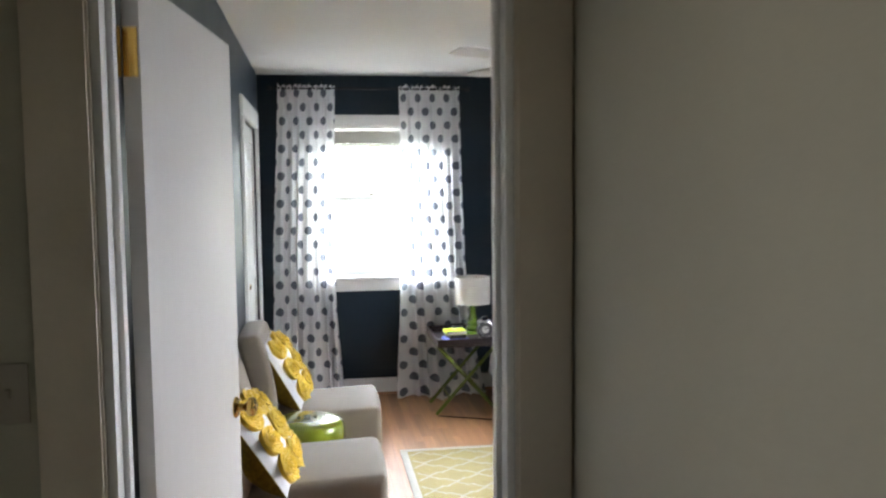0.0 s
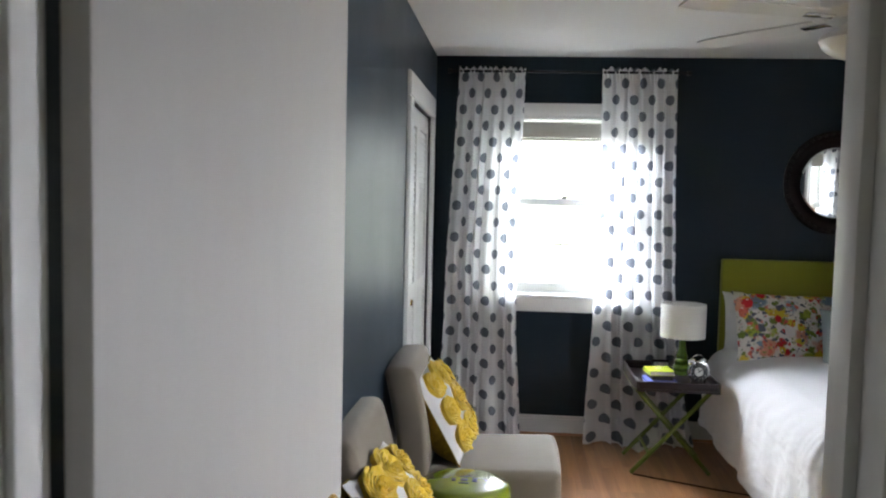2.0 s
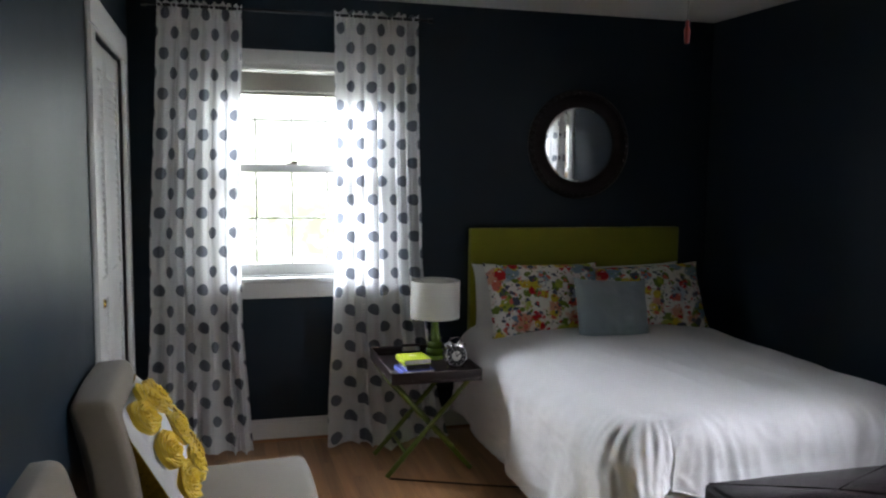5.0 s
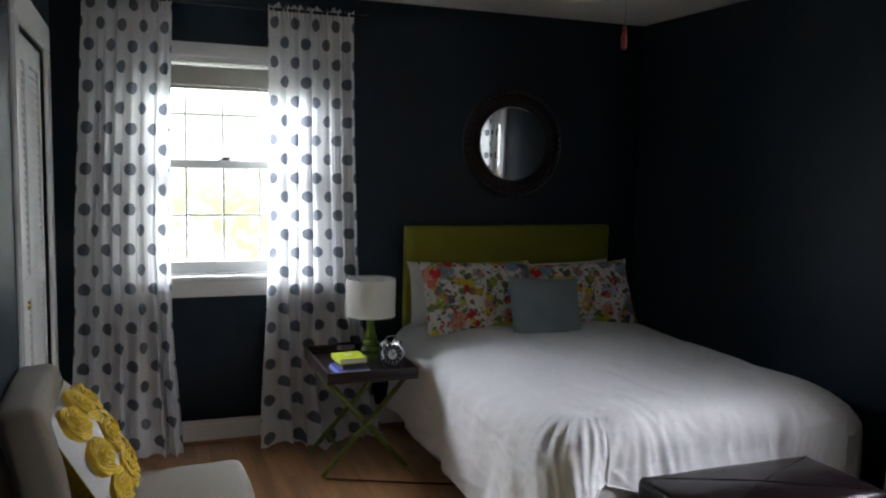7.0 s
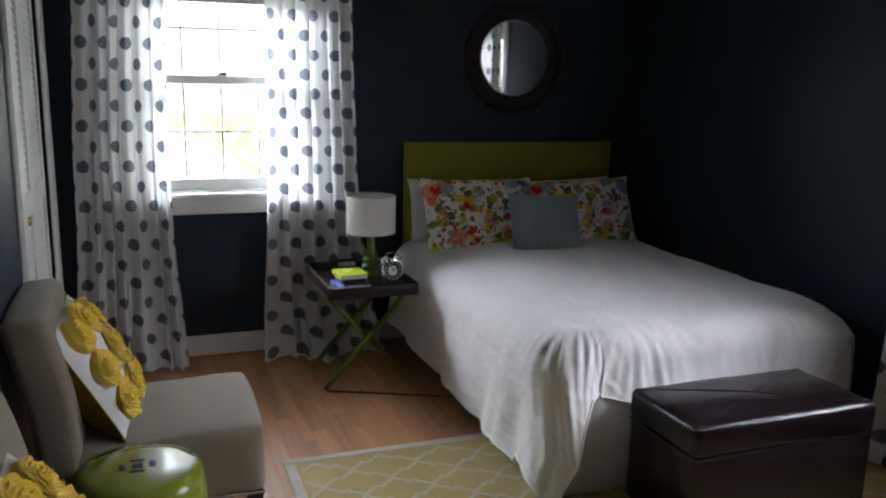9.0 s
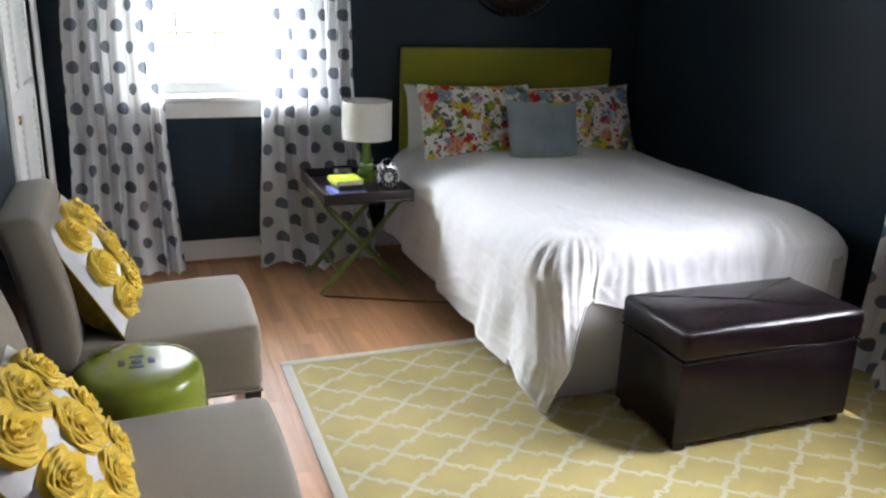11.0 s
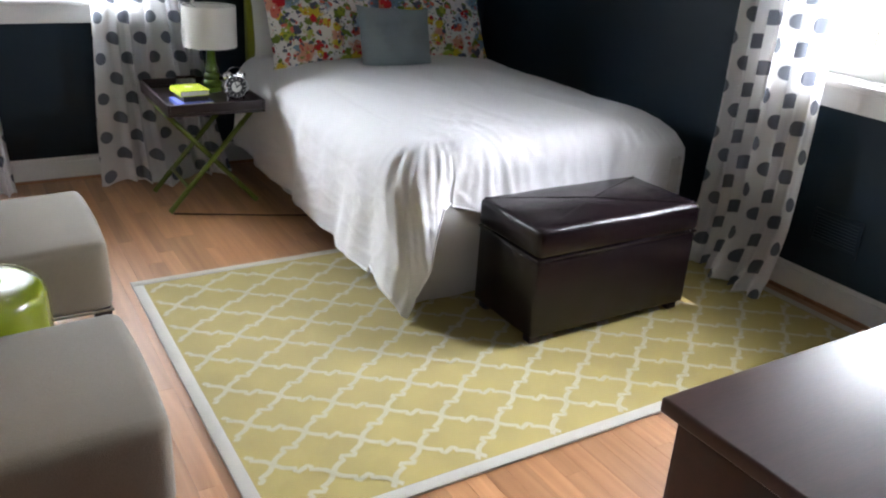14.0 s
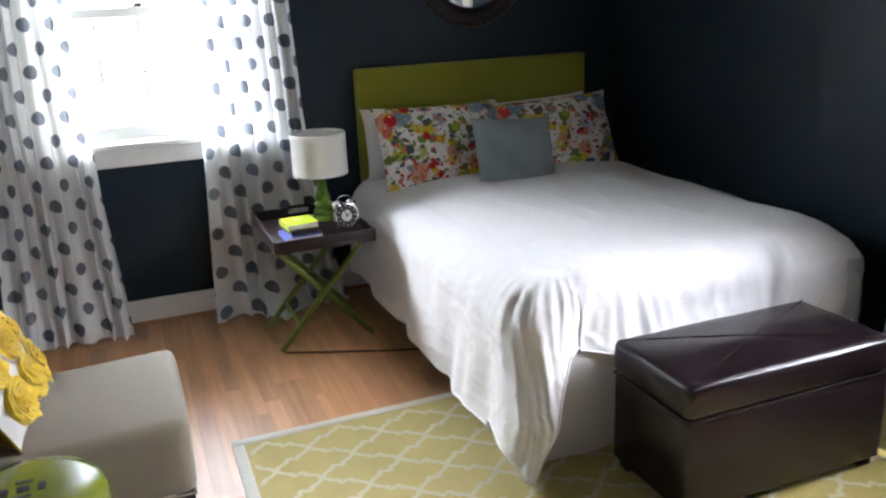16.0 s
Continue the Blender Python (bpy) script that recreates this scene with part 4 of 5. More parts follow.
# ---- night table and what stands on it ----
def tray_table():
    root = thing("tray_table", "dark wooden tray table on crossed green legs", "side table", at=(1.055, 5.57, 0))
    hx, hy, zt = 0.225, 0.285, 0.505
    base = part("tray", boxes((-hx, hx, -hy, hy, zt, zt + 0.014), bevel=0.002), DARKWOOD, root)
    for x in (-hx, hx - 0.012):
        part("rim", boxes((x, x + 0.012, -hy, hy, zt + 0.0142, zt + 0.058), bevel=0.002), DARKWOOD, base)
    part("rim", boxes((-hx + 0.0122, hx - 0.0122, -hy, -hy + 0.012, zt + 0.0142, zt + 0.056), bevel=0.002), DARKWOOD, base)
    b = boxes((-hx + 0.0122, hx - 0.0122, hy - 0.012, hy, zt + 0.0142, zt + 0.030), (-hx + 0.0122, -0.05, hy - 0.012, hy, zt + 0.0302, zt + 0.062),
              (0.05, hx - 0.0122, hy - 0.012, hy, zt + 0.0302, zt + 0.062), (-0.05, 0.05, hy - 0.012, hy, zt + 0.056, zt + 0.070), bevel=0.002)
    part("handle_rim", b, DARKWOOD, base)

    def bamboo(p, q):
        p, q = Vector(p), Vector(q)
        bm = tube([p, q], 0.0125, 12)
        for f in (0.18, 0.42, 0.66, 0.86):
            c, d = p.lerp(q, f), (q - p).normalized()
            tube([c - d * 0.006, c - d * 0.002, c + d * 0.002, c + d * 0.006], 0.0148, 12, bm)
        return bm

    for k, y in enumerate((-0.16, 0.17)):
        part("leg", bamboo((-hx + 0.005, y, 0.012), (hx - 0.02, y, zt - 0.016)), GREENWOOD, root)
        part("leg", bamboo((hx - 0.005, y + 0.028, 0.012), (-hx + 0.02, y + 0.028, zt - 0.016)), GREENWOOD, root)
    for x, z in ((-hx + 0.10, 0.125), (hx - 0.10, 0.125)):
        part("stretcher", tube([(x, -0.155, z), (x, 0.185, z)], 0.009, 10), GREENWOOD, root)
    for x in (-hx + 0.02, hx - 0.02):
        part("top_rail", boxes((x - 0.012, x + 0.012, -0.20, 0.23, zt - 0.020, zt - 0.0005), bevel=0.004), GREENWOOD, root)
    return root


tray_table()
ZT = 0.5195


def table_lamp():
    root = thing("table_lamp", "green turned glass lamp with a white drum shade", "lamp", at=(1.155, 5.72, ZT))
    prof = [(0, 0), (0.052, 0), (0.054, 0.006), (0.050, 0.018), (0.046, 0.024), (0.050, 0.032), (0.053, 0.042), (0.048, 0.054), (0.040, 0.060), (0.043, 0.068), (0.045, 0.078),
            (0.041, 0.090), (0.033, 0.096), (0.036, 0.104), (0.036, 0.114), (0.031, 0.124), (0.026, 0.14), (0.023, 0.17), (0.021, 0.20), (0.018, 0.222), (0, 0.224)]
    part("base", lathe(prof, 36), GLASSY, root, "green glazed ringed base")
    part("socket", lathe([(0, 0.224), (0.012, 0.224), (0.014, 0.23), (0.014, 0.27), (0.008, 0.275), (0, 0.275)], 16), BRASS, root)
    sh = lathe([(0.127, 0.226), (0.130, 0.224), (0.130, 0.418), (0.127, 0.420), (0.1255, 0.418), (0.1255, 0.227), (0.127, 0.226)], 56)
    part("shade", sh, SHADE, root, "white linen drum shade")
    part("shade_ring", tube([(0.126 * math.cos(a), 0.126 * math.sin(a), 0.414) for a in (2 * math.pi * k / 40 for k in range(41))], 0.002, 6), CHROME, root)
    for k in range(3):
        a = 2.1 * k
        part("spider_arm", tube([(0, 0, 0.272), (0.06 * math.cos(a), 0.06 * math.sin(a), 0.39), (0.125 * math.cos(a), 0.125 * math.sin(a), 0.413)], 0.0018, 6), CHROME, root)
    return root


table_lamp()
cord = thing("lamp_cord", "thin brown lamp cord lying on the oak floor", "cord")
part("cable", tube([(0.850, 5.405, 0.005), (0.98, 5.345, 0.005), (1.12, 5.285, 0.005), (1.26, 5.22, 0.005), (1.44, 5.15, 0.005), (1.60, 5.12, 0.005)], 0.0048, 8), CORDM, cord)


def book(name, label, mat, w, d, t, at, turn, leaves=PAPER):
    root = thing(name, label, "book", "books on the tray table", at, turn)
    cover = boxes((-w / 2, w / 2, -d / 2, d / 2, 0, 0.003), (-w / 2, w / 2, -d / 2, d / 2, t - 0.003, t), (-w / 2, -w / 2 + 0.003, -d / 2, d / 2, 0.003, t - 0.003), bevel=0.0008, seg=1)
    part("cover", cover, mat, root)
    part("pages", boxes((-w / 2 + 0.003, w / 2 - 0.004, -d / 2 + 0.004, d / 2 - 0.004, 0.0032, t - 0.0032)), leaves, root, "page block", False)
    return root


BK = (0.985, 5.475)
book("book", "blue hardback book with pale pages", BLUEB, 0.165, 0.155, 0.022, (BK[0], BK[1], ZT), 4)
book("book", "thin dark brown closed book", BLACKB, 0.125, 0.13, 0.026, (BK[0] + 0.004, BK[1] + 0.01, ZT + 0.0222), 6, BLACKB)
b3 = book("book", "bright lime green book with a small white mark", LIMEB, 0.14, 0.15, 0.026, (BK[0] - 0.002, BK[1] + 0.012, ZT + 0.0484), 5)
part("label", boxes((-0.018, 0.018, 0.005, 0.03, 0.0261, 0.0266)), PAPER, b3, "small white label", False)


def alarm_clock():
    root = thing("alarm_clock", "round black and silver twin-bell alarm clock", "clock", at=(1.195, 5.47, ZT), turn=8)
    m = pose(0, 0, 0.058, 84, 0, 0)
    part("case", lathe([(0, -0.026), (0.030, -0.026), (0.044, -0.018), (0.047, -0.005), (0.047, 0.012), (0, 0.012)], 36, m), BLACKM, root)
    part("bezel", lathe([(0.038, 0.012), (0.048, 0.010), (0.051, 0.014), (0.048, 0.021), (0.042, 0.022), (0.038, 0.016), (0.038, 0.012)], 40, m), CHROME, root, "chrome bezel")
    dial = part("dial", lathe([(0, 0.013), (0.039, 0.013), (0.039, 0.0145), (0, 0.0145)], 36, m), BLACKM, root, "dark dial with a pale centre")
    part("dial_centre", lathe([(0, 0.0147), (0.021, 0.0147), (0.021, 0.0151), (0, 0.0151)], 30, m), DIAL, dial, "pale disc")
    for k in range(12):
        tick = boxes((-0.0012, 0.0012, 0.030, 0.036, 0.0146, 0.0152))
        bmesh.ops.transform(tick, matrix=m @ pose(0, 0, 0, 0, 0, 30 * k), verts=tick.verts)
        part("tick", tick, DIAL, dial, "", False)
    for ang, le, w in ((-62, 0.020, 0.0022), (18, 0.029, 0.0016)):
        p = boxes((-w, w, -0.004, le, 0.0156, 0.0164))
        bmesh.ops.transform(p, matrix=m @ pose(0, 0, 0, 0, 0, ang), verts=p.verts)
        part("pointer", p, BLACKM, dial, "", False)
    for s in (-1, 1):
        part("bell", lathe([(0.021, 0), (0.020, 0.008), (0.014, 0.016), (0.004, 0.019), (0, 0.0195)], 22, pose(s * 0.027, 0.002, 0.098, 0, s * 24, 0)), CHROME, root, "chrome bell")
        part("foot", tube([(s * 0.030, 0.0, 0.020), (s * 0.036, -0.004, 0.003)], 0.0042, 8), CHROME, root)
    part("handle", tube([(0.030 * math.cos(a), 0.002, 0.112 + 0.022 * math.sin(a)) for a in (math.pi * k / 10 for k in range(11))], 0.0024, 8), CHROME, root)
    return root


clock = alarm_clock()
clock.scale = (1.22, 1.22, 1.22)


# ---- bench at the foot of the bed ----
def storage_bench():
    root = thing("storage_bench", "dark brown leather storage bench with a padded lid", "bench", at=(2.048, 3.797, 0.008))
    hx, hy = 0.383, 0.188
    part("body", boxes((-hx, hx, -hy, hy, 0.032, 0.335), bevel=0.010, seg=3), LEATHER, root)
    lid = bmesh.new()
    box(lid, -hx - 0.006, hx + 0.006, -hy - 0.006, hy + 0.006, 0.343, 0.452, 0.022, 5)
    bmesh.ops.subdivide_edges(lid, edges=[e for e in lid.edges if e.calc_length() > 0.2], cuts=12, use_grid_fill=True)
    for v in lid.verts:
        if v.co.z > 0.43:
            u, w = v.co.x / hx, v.co.y / hy
            v.co.z += 0.012 * max(0, 1 - u * u) * max(0, 1 - w * w) + 0.003 * noise.noise(Vector((v.co.x * 9, v.co.y * 9, 2)))
    lo = part("lid", lid, LEATHER, root, "padded leather lid with crossed seams")
    for s in (-1, 1):
        pts = [(-hx * 0.98 + 2 * hx * 0.98 * k / 24, s * (-hy * 0.95 + 2 * hy * 0.95 * k / 24)) for k in range(25)]
        seam = tube([(x, y, 0.4525 + 0.0125 * max(0, 1 - (x / hx) ** 2) * max(0, 1 - (y / hy) ** 2)) for x, y in pts], 0.0016, 6)
        part("seam", seam, LEATHER, lo)
    rim = [(-hx, -hy), (hx, -hy), (hx, hy), (-hx, hy), (-hx, -hy)]
    part("piping", tube([(x * 0.999, y * 0.998, 0.3385) for x, y in rim], 0.0052, 8), LEATHER, lo)
    for x in (-hx + 0.04, hx - 0.04):
        for y in (-hy + 0.04, hy - 0.04):
            part("foot", boxes((x - 0.024, x + 0.024, y - 0.024, y + 0.024, 0.0, 0.034), bevel=0.003), DARKWOOD, root)
    return root


storage_bench()


# ---- slipper chairs, cushions and garden stool ----
def slipper_chair():
    """Faces +x; its base centre is the origin."""
    root = thing("slipper_chair", "armless beige upholstered slipper chair", "chair", "slipper chairs")
    seat = bmesh.new()
    box(seat, -0.26, 0.335, -0.278, 0.285, 0.205, 0.425, 0.032, 4)
    bmesh.ops.subdivide_edges(seat, edges=[e for e in seat.edges if e.calc_length() > 0.2], cuts=8, use_grid_fill=True)
    for v in seat.verts:
        k = 0.012 * (1 - (v.co.y / 0.3) ** 2)
        if v.co.z > 0.40:
            v.co.z += k + 0.012 * (v.co.x / 0.33)
        if v.co.x > 0.31:
            v.co.x += k * 0.7
        v.co += Vector((0, 0, 0.0022)) * noise.noise(v.co * 9)
    so = part("seat", seat, LINEN, root)
    part("seat_welt", tube([(-0.18, -0.275, 0.209), (0.331, -0.275, 0.209), (0.332, 0.282, 0.209), (-0.18, 0.282, 0.209)], 0.005, 6), LINEN, so)
    back = bmesh.new()
    box(back, -0.062, 0.058, -0.285, 0.285, 0.0, 0.50, 0.030, 4)
    bmesh.ops.subdivide_edges(back, edges=[e for e in back.edges if e.calc_length() > 0.2], cuts=8, use_grid_fill=True)
    for v in back.verts:
        f = v.co.z / 0.52
        v.co.x += 0.02 * math.sin(f * 3.1) * (1 if v.co.x > 0 else 0.3) - 0.035 * f * f
        v.co.x += 0.004 * (1 - (v.co.y / 0.3) ** 2) * (1 if v.co.x > -0.05 * f else 0)
        v.co.z += 0.012 * (1 - (v.co.y / 0.3) ** 2) * f
    bmesh.ops.transform(back, matrix=pose(-0.265, 0, 0.345, 0, -5.5, 0), verts=back.verts)
    part("backrest", back, LINEN, root)
    for x, y in ((0.302, -0.252), (0.302, 0.252), (-0.24, -0.245), (-0.24, 0.245)):
        leg = bmesh.new()
        box(leg, x - 0.026, x + 0.026, y - 0.026, y + 0.026, 0.0, 0.208, 0.003)
        for v in leg.verts:
            if v.co.z < 0.04:
                v.co.x, v.co.y = x + (v.co.x - x) * 0.75, y + (v.co.y - y) * 0.75
        part("leg", leg, DARKWOOD, root, "dark tapered leg")
    return root


chair = slipper_chair()
chair.matrix_world = pose(0.022, 4.375, 0, 0, 0, 0)
copy_thing(chair, pose(-0.03, 3.36, 0, 0, 0, 0))


def rosette(r, seed):
    """A felt flower: one long ruffled ribbon wound in a spiral on a round pad, facing -y."""
    rng = random.Random(seed)
    bm = bmesh.new()
    turns, per = 5.2, 38
    n = int(turns * per)
    shift = rng.uniform(0, 6.28)
    rows = []
    for k in range(n + 1):
        f = k / n
        a = shift + 2 * math.pi * turns * f
        edge = r * (0.14 + 0.86 * f ** 0.9)
        ruf = math.sin(a * 6.3 + 2.2 * noise.noise(Vector((f * 9, seed, 0.0)))) + 0.5 * math.sin(a * 10.7 + seed)
        lift = 0.026 - 0.016 * f + 0.0036 * ruf
        reach = edge * (1 + 0.050 * ruf * (0.4 + 0.6 * f)) * (1 + 0.24 * noise.noise(Vector((math.cos(a) * 1.5, math.sin(a) * 1.5, seed))))
        row = []
        for q, (back, z) in enumerate(((0.34, 0.35), (0.18, 0.80), (0.05, 1.0), (0.0, 0.82))):
            rad = max(0.004, reach - back * r * (0.55 + 0.45 * f))
            row.append(bm.verts.new((rad * math.cos(a), -lift * z, rad * math.sin(a))))
        rows.append(row)
    for c, d in zip(rows, rows[1:]):
        for w in range(3):
            bm.faces.new((c[w], d[w], d[w + 1], c[w + 1]))
    lathe([(0, 0.020), (r * 0.12, 0.020), (r * 0.30, 0.013), (r * 0.60, 0.008), (r * 0.90, 0.004), (r * 0.95, -0.012)], 24, pose(0, 0, 0, 90, 0, 0), bm)
    return bm


def rosette_cushion(at, lean, turn, seed):
    root = thing("cushion", "square white cushion covered with yellow felt rosettes, ochre back", "cushion", "rosette cushions")
    w, h, t = 0.46, 0.42, 0.15
    part("front_cover", puff(w, h, t, seed=seed, side=1, n=30), COTTON, root, "white cotton front")
    part("back_cover", puff(w, h, t + 0.10, seed=seed, side=-1, n=30), OCHRE, root, "mottled ochre back")
    edge = [(-1, -1), (1, -1), (1, 1), (-1, 1), (-1, -1)]
    loop = []
    for (a, b), (c, d) in zip(edge, edge[1:]):
        for k in range(12):
            u, v = a + (c - a) * k / 12, b + (d - b) * k / 12
            loop.append((u * w / 2 * (1 - 0.06 * (1 - v ** 4) * u * u), 0, h / 2 + v * h / 2 * (1 - 0.06 * (1 - u ** 4) * v * v)))
    loop.append(loop[0])
    part("piping", tube(loop, 0.0035, 6), OCHRE, root)
    rng = random.Random(seed)
    spots = [(-0.62, 0.64), (0.0, 0.70), (0.62, 0.62), (-0.66, 0.0), (0.08, 0.06), (-0.60, -0.62), (0.04, -0.60), (0.66, -0.58), (0.72, 0.02)]
    for k, (u, v) in enumerate(spots):
        d = (1 - abs(u) ** 2.6) ** 0.55 * (1 - abs(v) ** 2.6) ** 0.55
        r = rng.uniform(0.066, 0.076) * (0.85 if abs(u) > 0.75 else 1)
        ob = part("rosette", rosette(r, seed * 20 + k), YELLOW, root, "ruffled yellow felt rosette")
        sl_u, sl_v = -u * 16, v * 16
        ob.matrix_basis = pose(u * w / 2 * 0.95, -t / 2 * d - 0.001, h / 2 + v * h / 2 * 0.95, -sl_v, 0, -sl_u)
    root.matrix_world = pose(*at) @ pose(0, 0, 0, 0, 0, turn) @ pose(0, 0, 0, -lean, 0, 0)
    return root


rosette_cushion((-0.045, 4.36, 0.43), 30, 86, 1)
rosette_cushion((-0.075, 3.225, 0.40), 34, 86, 2)


def garden_stool():
    root = thing("garden_stool", "glossy lime green ceramic drum stool with pierced top", "stool", at=(-0.025, 3.845, 0))
    root.scale = (1.10, 1.10, 1.07)
    prof = [(0, 0.0), (0.125, 0.0), (0.135, 0.006), (0.152, 0.06), (0.168, 0.14), (0.174, 0.22), (0.171, 0.30), (0.168, 0.365), (0.166, 0.405), (0.160, 0.428), (0.147, 0.441),
            (0.12, 0.447), (0.07, 0.450), (0, 0.451)]
    body = part("body", lathe(prof, 64), CERAMIC, root)
    # No holes are cut: near-black blocks paint the shade inside them.
    for x, y, w, d in ((0, 0, 0.013, 0.013), (-0.036, 0, 0.008, 0.016), (0.036, 0, 0.008, 0.016), (0, 0.030, 0.018, 0.006), (0, -0.030, 0.018, 0.006)):
        part("hole_shade_block", boxes((x - w, x + w, y - d, y + d, 0.4445, 0.4522), bevel=0.002), DARKFILL, body, "dark block painting the shade of a pierced opening")
    return root


garden_stool()


# ---- dresser beside the door ----
def dresser():
    root = thing("dresser", "dark brown wooden dresser with an overhanging top", "dresser", at=(1.52, 2.02, 0))
    hx, y0, y1 = 0.64, -0.34, 0.305
    part("top", boxes((-hx, hx, y0, y1, 0.762, 0.790), bevel=0.006, seg=3), DRESSERM, root, "satin brown top")
    part("body", boxes((-hx + 0.02, hx - 0.02, y0 + 0.01, y1 - 0.03, 0.09, 0.762), bevel=0.003), DRESSERM, root)
    part("plinth", boxes((-hx + 0.04, hx - 0.04, y0 + 0.03, y1 - 0.05, 0.0, 0.0902), bevel=0.002), DRESSERM, root)
    for r in range(3):
        for c in range(2):
            x0, x1 = -hx + 0.035 + c * (hx - 0.03), -hx + 0.035 + c * (hx - 0.03) + hx - 0.045
            z0 = 0.115 + r * 0.212
            dr_ = part("drawer_front", boxes((x0, x1, y1 - 0.0298, y1 - 0.012, z0, z0 + 0.20), bevel=0.004), DRESSERM, root)
            for s in (0.25, 0.75):
                k = lathe([(0, 0), (0.007, 0), (0.006, 0.012), (0.014, 0.020), (0.013, 0.027), (0, 0.030)], 14, pose(x0 + (x1 - x0) * s, y1 - 0.012, z0 + 0.10, -90, 0, 0))
                part("knob", k, DARKWOOD, dr_)
    return root


dresser()


# ---- wall register under the east window ----
vent = thing("wall_vent", "navy painted metal wall register under the window", "vent", at=(XE - 0.001, 3.405, 0.25))
part("frame", boxes((-0.008, 0.0, -0.11, 0.11, 0, 0.014), (-0.008, 0.0, -0.11, 0.11, 0.136, 0.15), (-0.008, 0.0, -0.11, -0.096, 0.014, 0.136), (-0.008, 0.0, 0.096, 0.11, 0.014, 0.136), bevel=0.002), NAVY, vent)
for k in range(9):
    sl = boxes((-0.006, 0.0, -0.096, 0.096, -0.001, 0.001))
    bmesh.ops.transform(sl, matrix=pose(-0.001, 0, 0.022 + 0.0132 * k, 0, 35, 0), verts=sl.verts)
    part("slat", sl, NAVY, vent)


# ---- rug ----
def rug():
    root = thing("rug", "yellow wool rug with a cream trellis pattern and border", "rug", at=(1.725, 3.900, 0))
    hx, hy, bw = 1.218, 0.803, 0.042
    nx, ny = 80, 54

    def lie(i, j):
        u, v = i / nx * 2 - 1, j / ny * 2 - 1
        return (u * (hx - bw), v * (hy - bw), 0.0085 + 0.0008 * noise.noise(Vector((u * 9, v * 7, 0))))

    part("field", sheet(nx, ny, lie), RUGY, root, "yellow wool pile")
    bd = boxes((-hx, hx, -hy, -hy + bw, 0.001, 0.0105), (-hx, hx, hy - bw, hy, 0.001, 0.0105), (-hx, -hx + bw, -hy + bw, hy - bw, 0.001, 0.0105),
               (hx - bw, hx, -hy + bw, hy - bw, 0.001, 0.0105), bevel=0.003)
    part("border", bd, RUGW, root, "cream wool border")
    # trellis: every side of a diamond mesh swells out in two lobes and steps at its middle
    px, py, half = RPX, RPY, 0.0085
    bm = bmesh.new()
    side = [(0, 0), (0.15, 0.045), (0.30, 0.03), (0.36, 0.005), (0.39, 0.075), (0.46, 0.085), (0.48, 0.03), (0.52, -0.03), (0.54, -0.085), (0.61, -0.075), (0.64, -0.005),
            (0.70, -0.03), (0.85, -0.045), (1, 0)]

    def strand(p, q, turned=1):
        p, q = Vector(p), Vector(q)
        d = q - p
        nrm = Vector((-d.y, d.x)) * turned
        pts = [p + d * a + nrm * b for a, b in side]
        rows = []
        for i, c in enumerate(pts):
            t = (pts[min(i + 1, len(pts) - 1)] - pts[max(i - 1, 0)]).normalized()
            s = Vector((-t.y, t.x)) * half
            rows.append((c - s, c + s))
        for (a0, a1), (b0, b1) in zip(rows, rows[1:]):
            if all(abs(c.x) < hx - bw + 0.004 and abs(c.y) < hy - bw + 0.004 for c in (a0, a1, b0, b1)):
                bm.faces.new([bm.verts.new((c.x, c.y, 0.0100 - 0.0004 * turned)) for c in (a0, b0, b1, a1)])

    for i in range(-3, 8):
        for j in range(-5, 5):
            x, y = i * px - 0.697, j * py + 0.007
            strand((x, y), (x + px / 2, y + py / 2))
            strand((x + px / 2, y + py / 2), (x, y + py), -1)
            strand((x + px / 2, y + py / 2), (x + px, y + py))
            strand((x + px, y), (x + px / 2, y + py / 2), -1)
    tagged(part("trellis", bm, RUGL, root, "cream trellis lines", False), kind="stuff")
    return root


RPX, RPY = 0.271, 0.2105
rug()

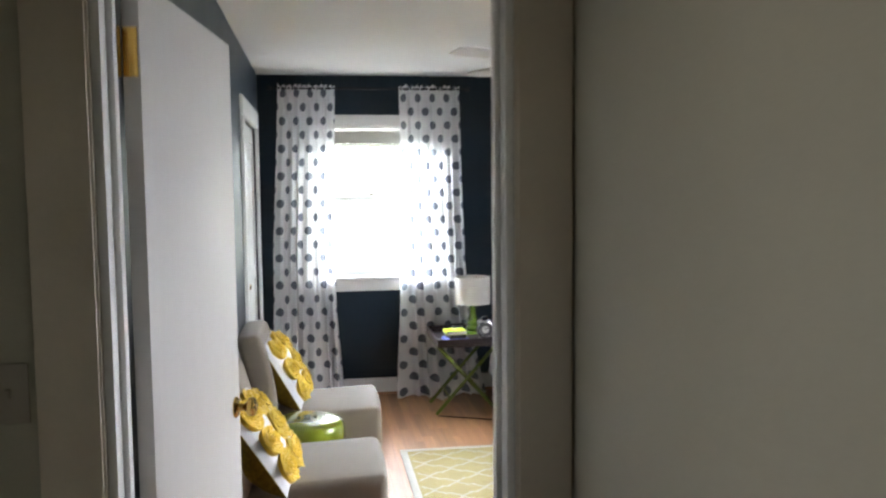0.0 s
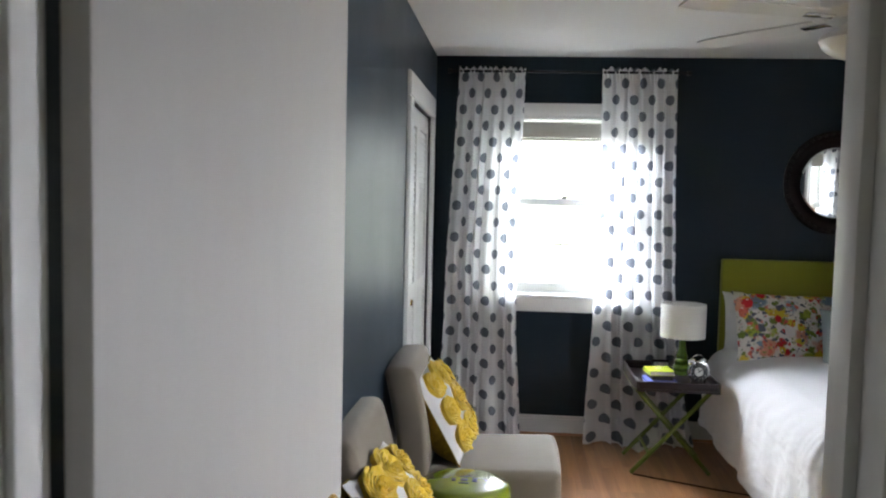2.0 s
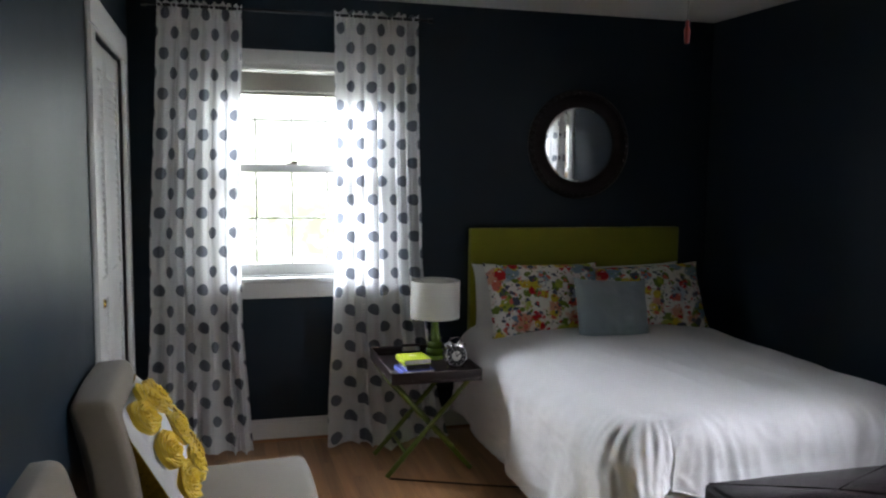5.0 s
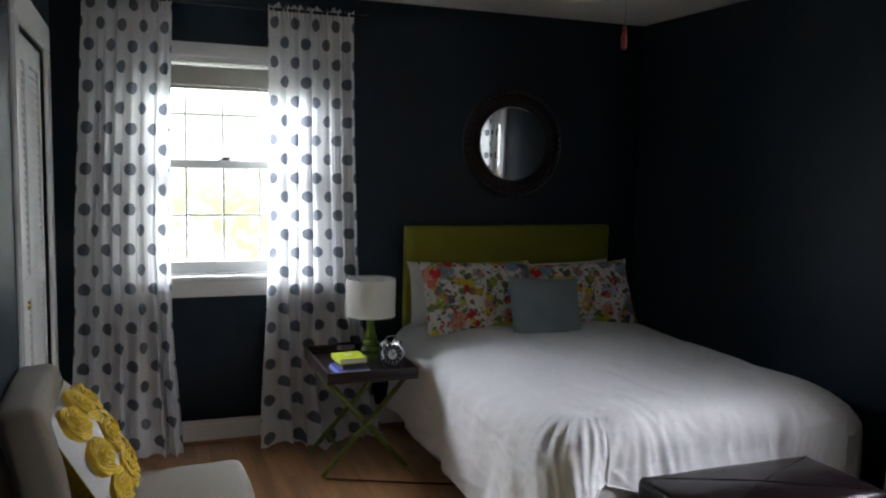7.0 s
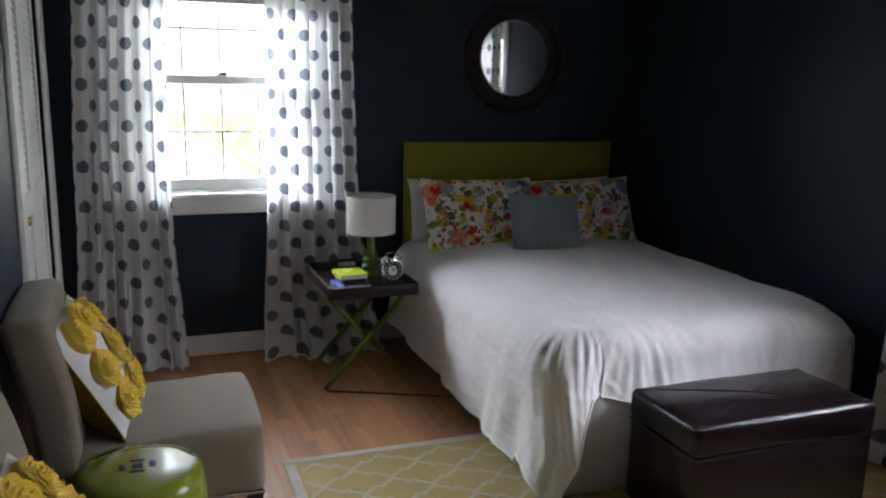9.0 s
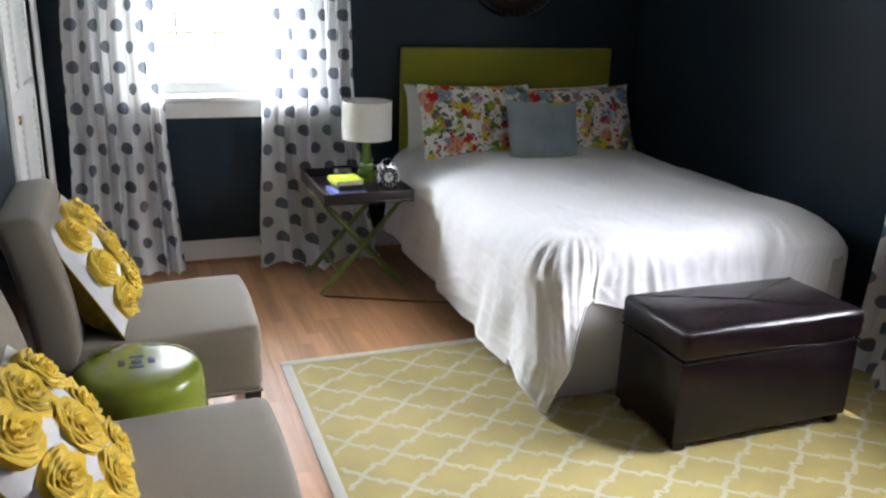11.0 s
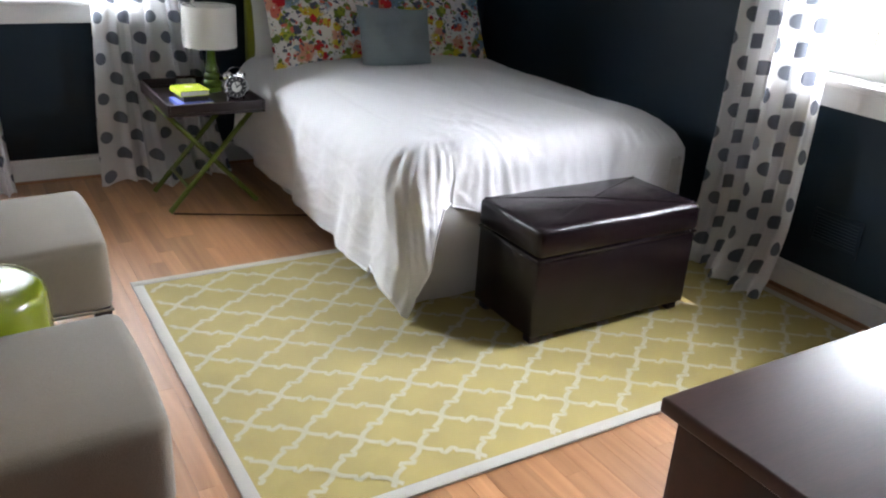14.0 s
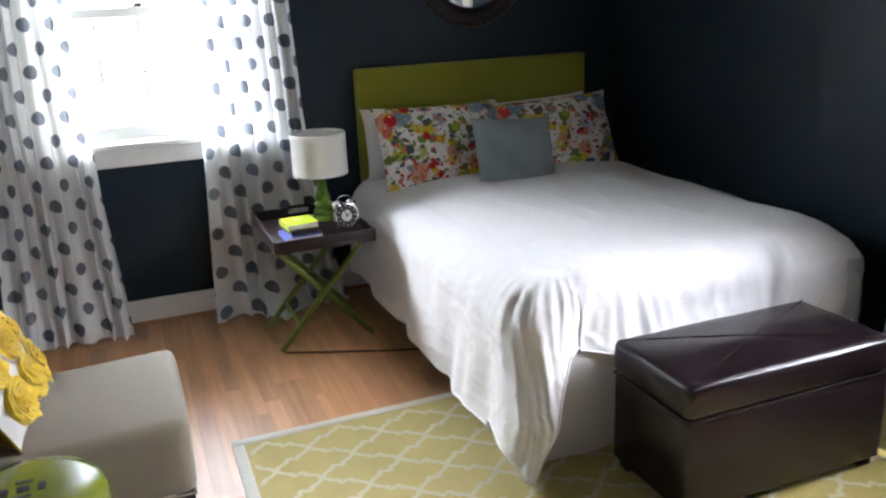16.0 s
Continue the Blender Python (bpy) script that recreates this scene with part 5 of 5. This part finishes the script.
# ---- oak strip floor ----
floor = tagged(thing("floor", "worn honey-coloured oak strip floor", "floor"), kind="structure")
rng = random.Random(11)
SW = 0.066
near, rest = [], []
x = XW
while x < XE:
    y = YS - 0.12 - rng.uniform(0.0, 0.6)
    while y < YN:
        le = rng.uniform(0.40, 1.05)
        a, b = max(y, YS - 0.12), min(y + le, YN)
        if b - a > 0.02:
            seen = (x < 1.5 and b > 4.4) or (0.15 < x < 0.65 and b > 2.6) or (b < 3.4 and 0.6 < x < 2.0 and b > 2.3) or (x > 2.6 and 2.9 < b < 3.9)
            (near if seen and len(near) < 295 else rest).append((a, b, x, min(x + SW, XE)))
        y += le
    x += SW
STRIP = {}


def strip_mesh(le):
    """A strip with eased edges, shared by all of about its length."""
    key = round(le / 0.05) * 0.05
    if key not in STRIP:
        bm = boxes((0, 1, 0.00015, SW - 0.00015, -0.0138, 0.0), bevel=0)
        top = [e for e in bm.edges if all(v.co.z > -0.001 for v in e.verts)]
        bmesh.ops.bevel(bm, geom=top, offset=0.0004, segments=1, affect="EDGES")
        for v in bm.verts:
            v.co.x = v.co.x * key
        me = bpy.data.meshes.new("plank")
        bm.to_mesh(me)
        bm.free()
        me.materials.append(OAK)
        STRIP[key] = (me, key)
    return STRIP[key]


for a, b, y0, y1 in near:
    me, key = strip_mesh(b - a)
    ob = new("plank", me)
    ob.parent = floor
    ob.matrix_basis = pose(y0 + SW, a, 0, 0, 0, 90)
    ob.scale = ((b - a - 0.0006) / key, 1, 1)
verts, faces = [], []
for a, b, x0, x1 in rest:
    k = len(verts)
    for z in (-0.0138, 0.0):
        verts += [(a, -x1 + 0.0004, z), (b - 0.0006, -x1 + 0.0004, z), (b - 0.0006, -x0 - 0.0004, z), (a, -x0 - 0.0004, z)]
    faces += [(k + 4, k + 5, k + 6, k + 7), (k, k + 1, k + 5, k + 4), (k + 1, k + 2, k + 6, k + 5), (k + 2, k + 3, k + 7, k + 6), (k + 3, k, k + 4, k + 7)]
me = bpy.data.meshes.new("planks")
me.from_pydata(verts, [], faces)
me.materials.append(OAK)
ob = new("planks", me)
ob.parent = floor
ob.matrix_basis = pose(0, 0, 0, 0, 0, 90)
tagged(ob, kind="stuff")
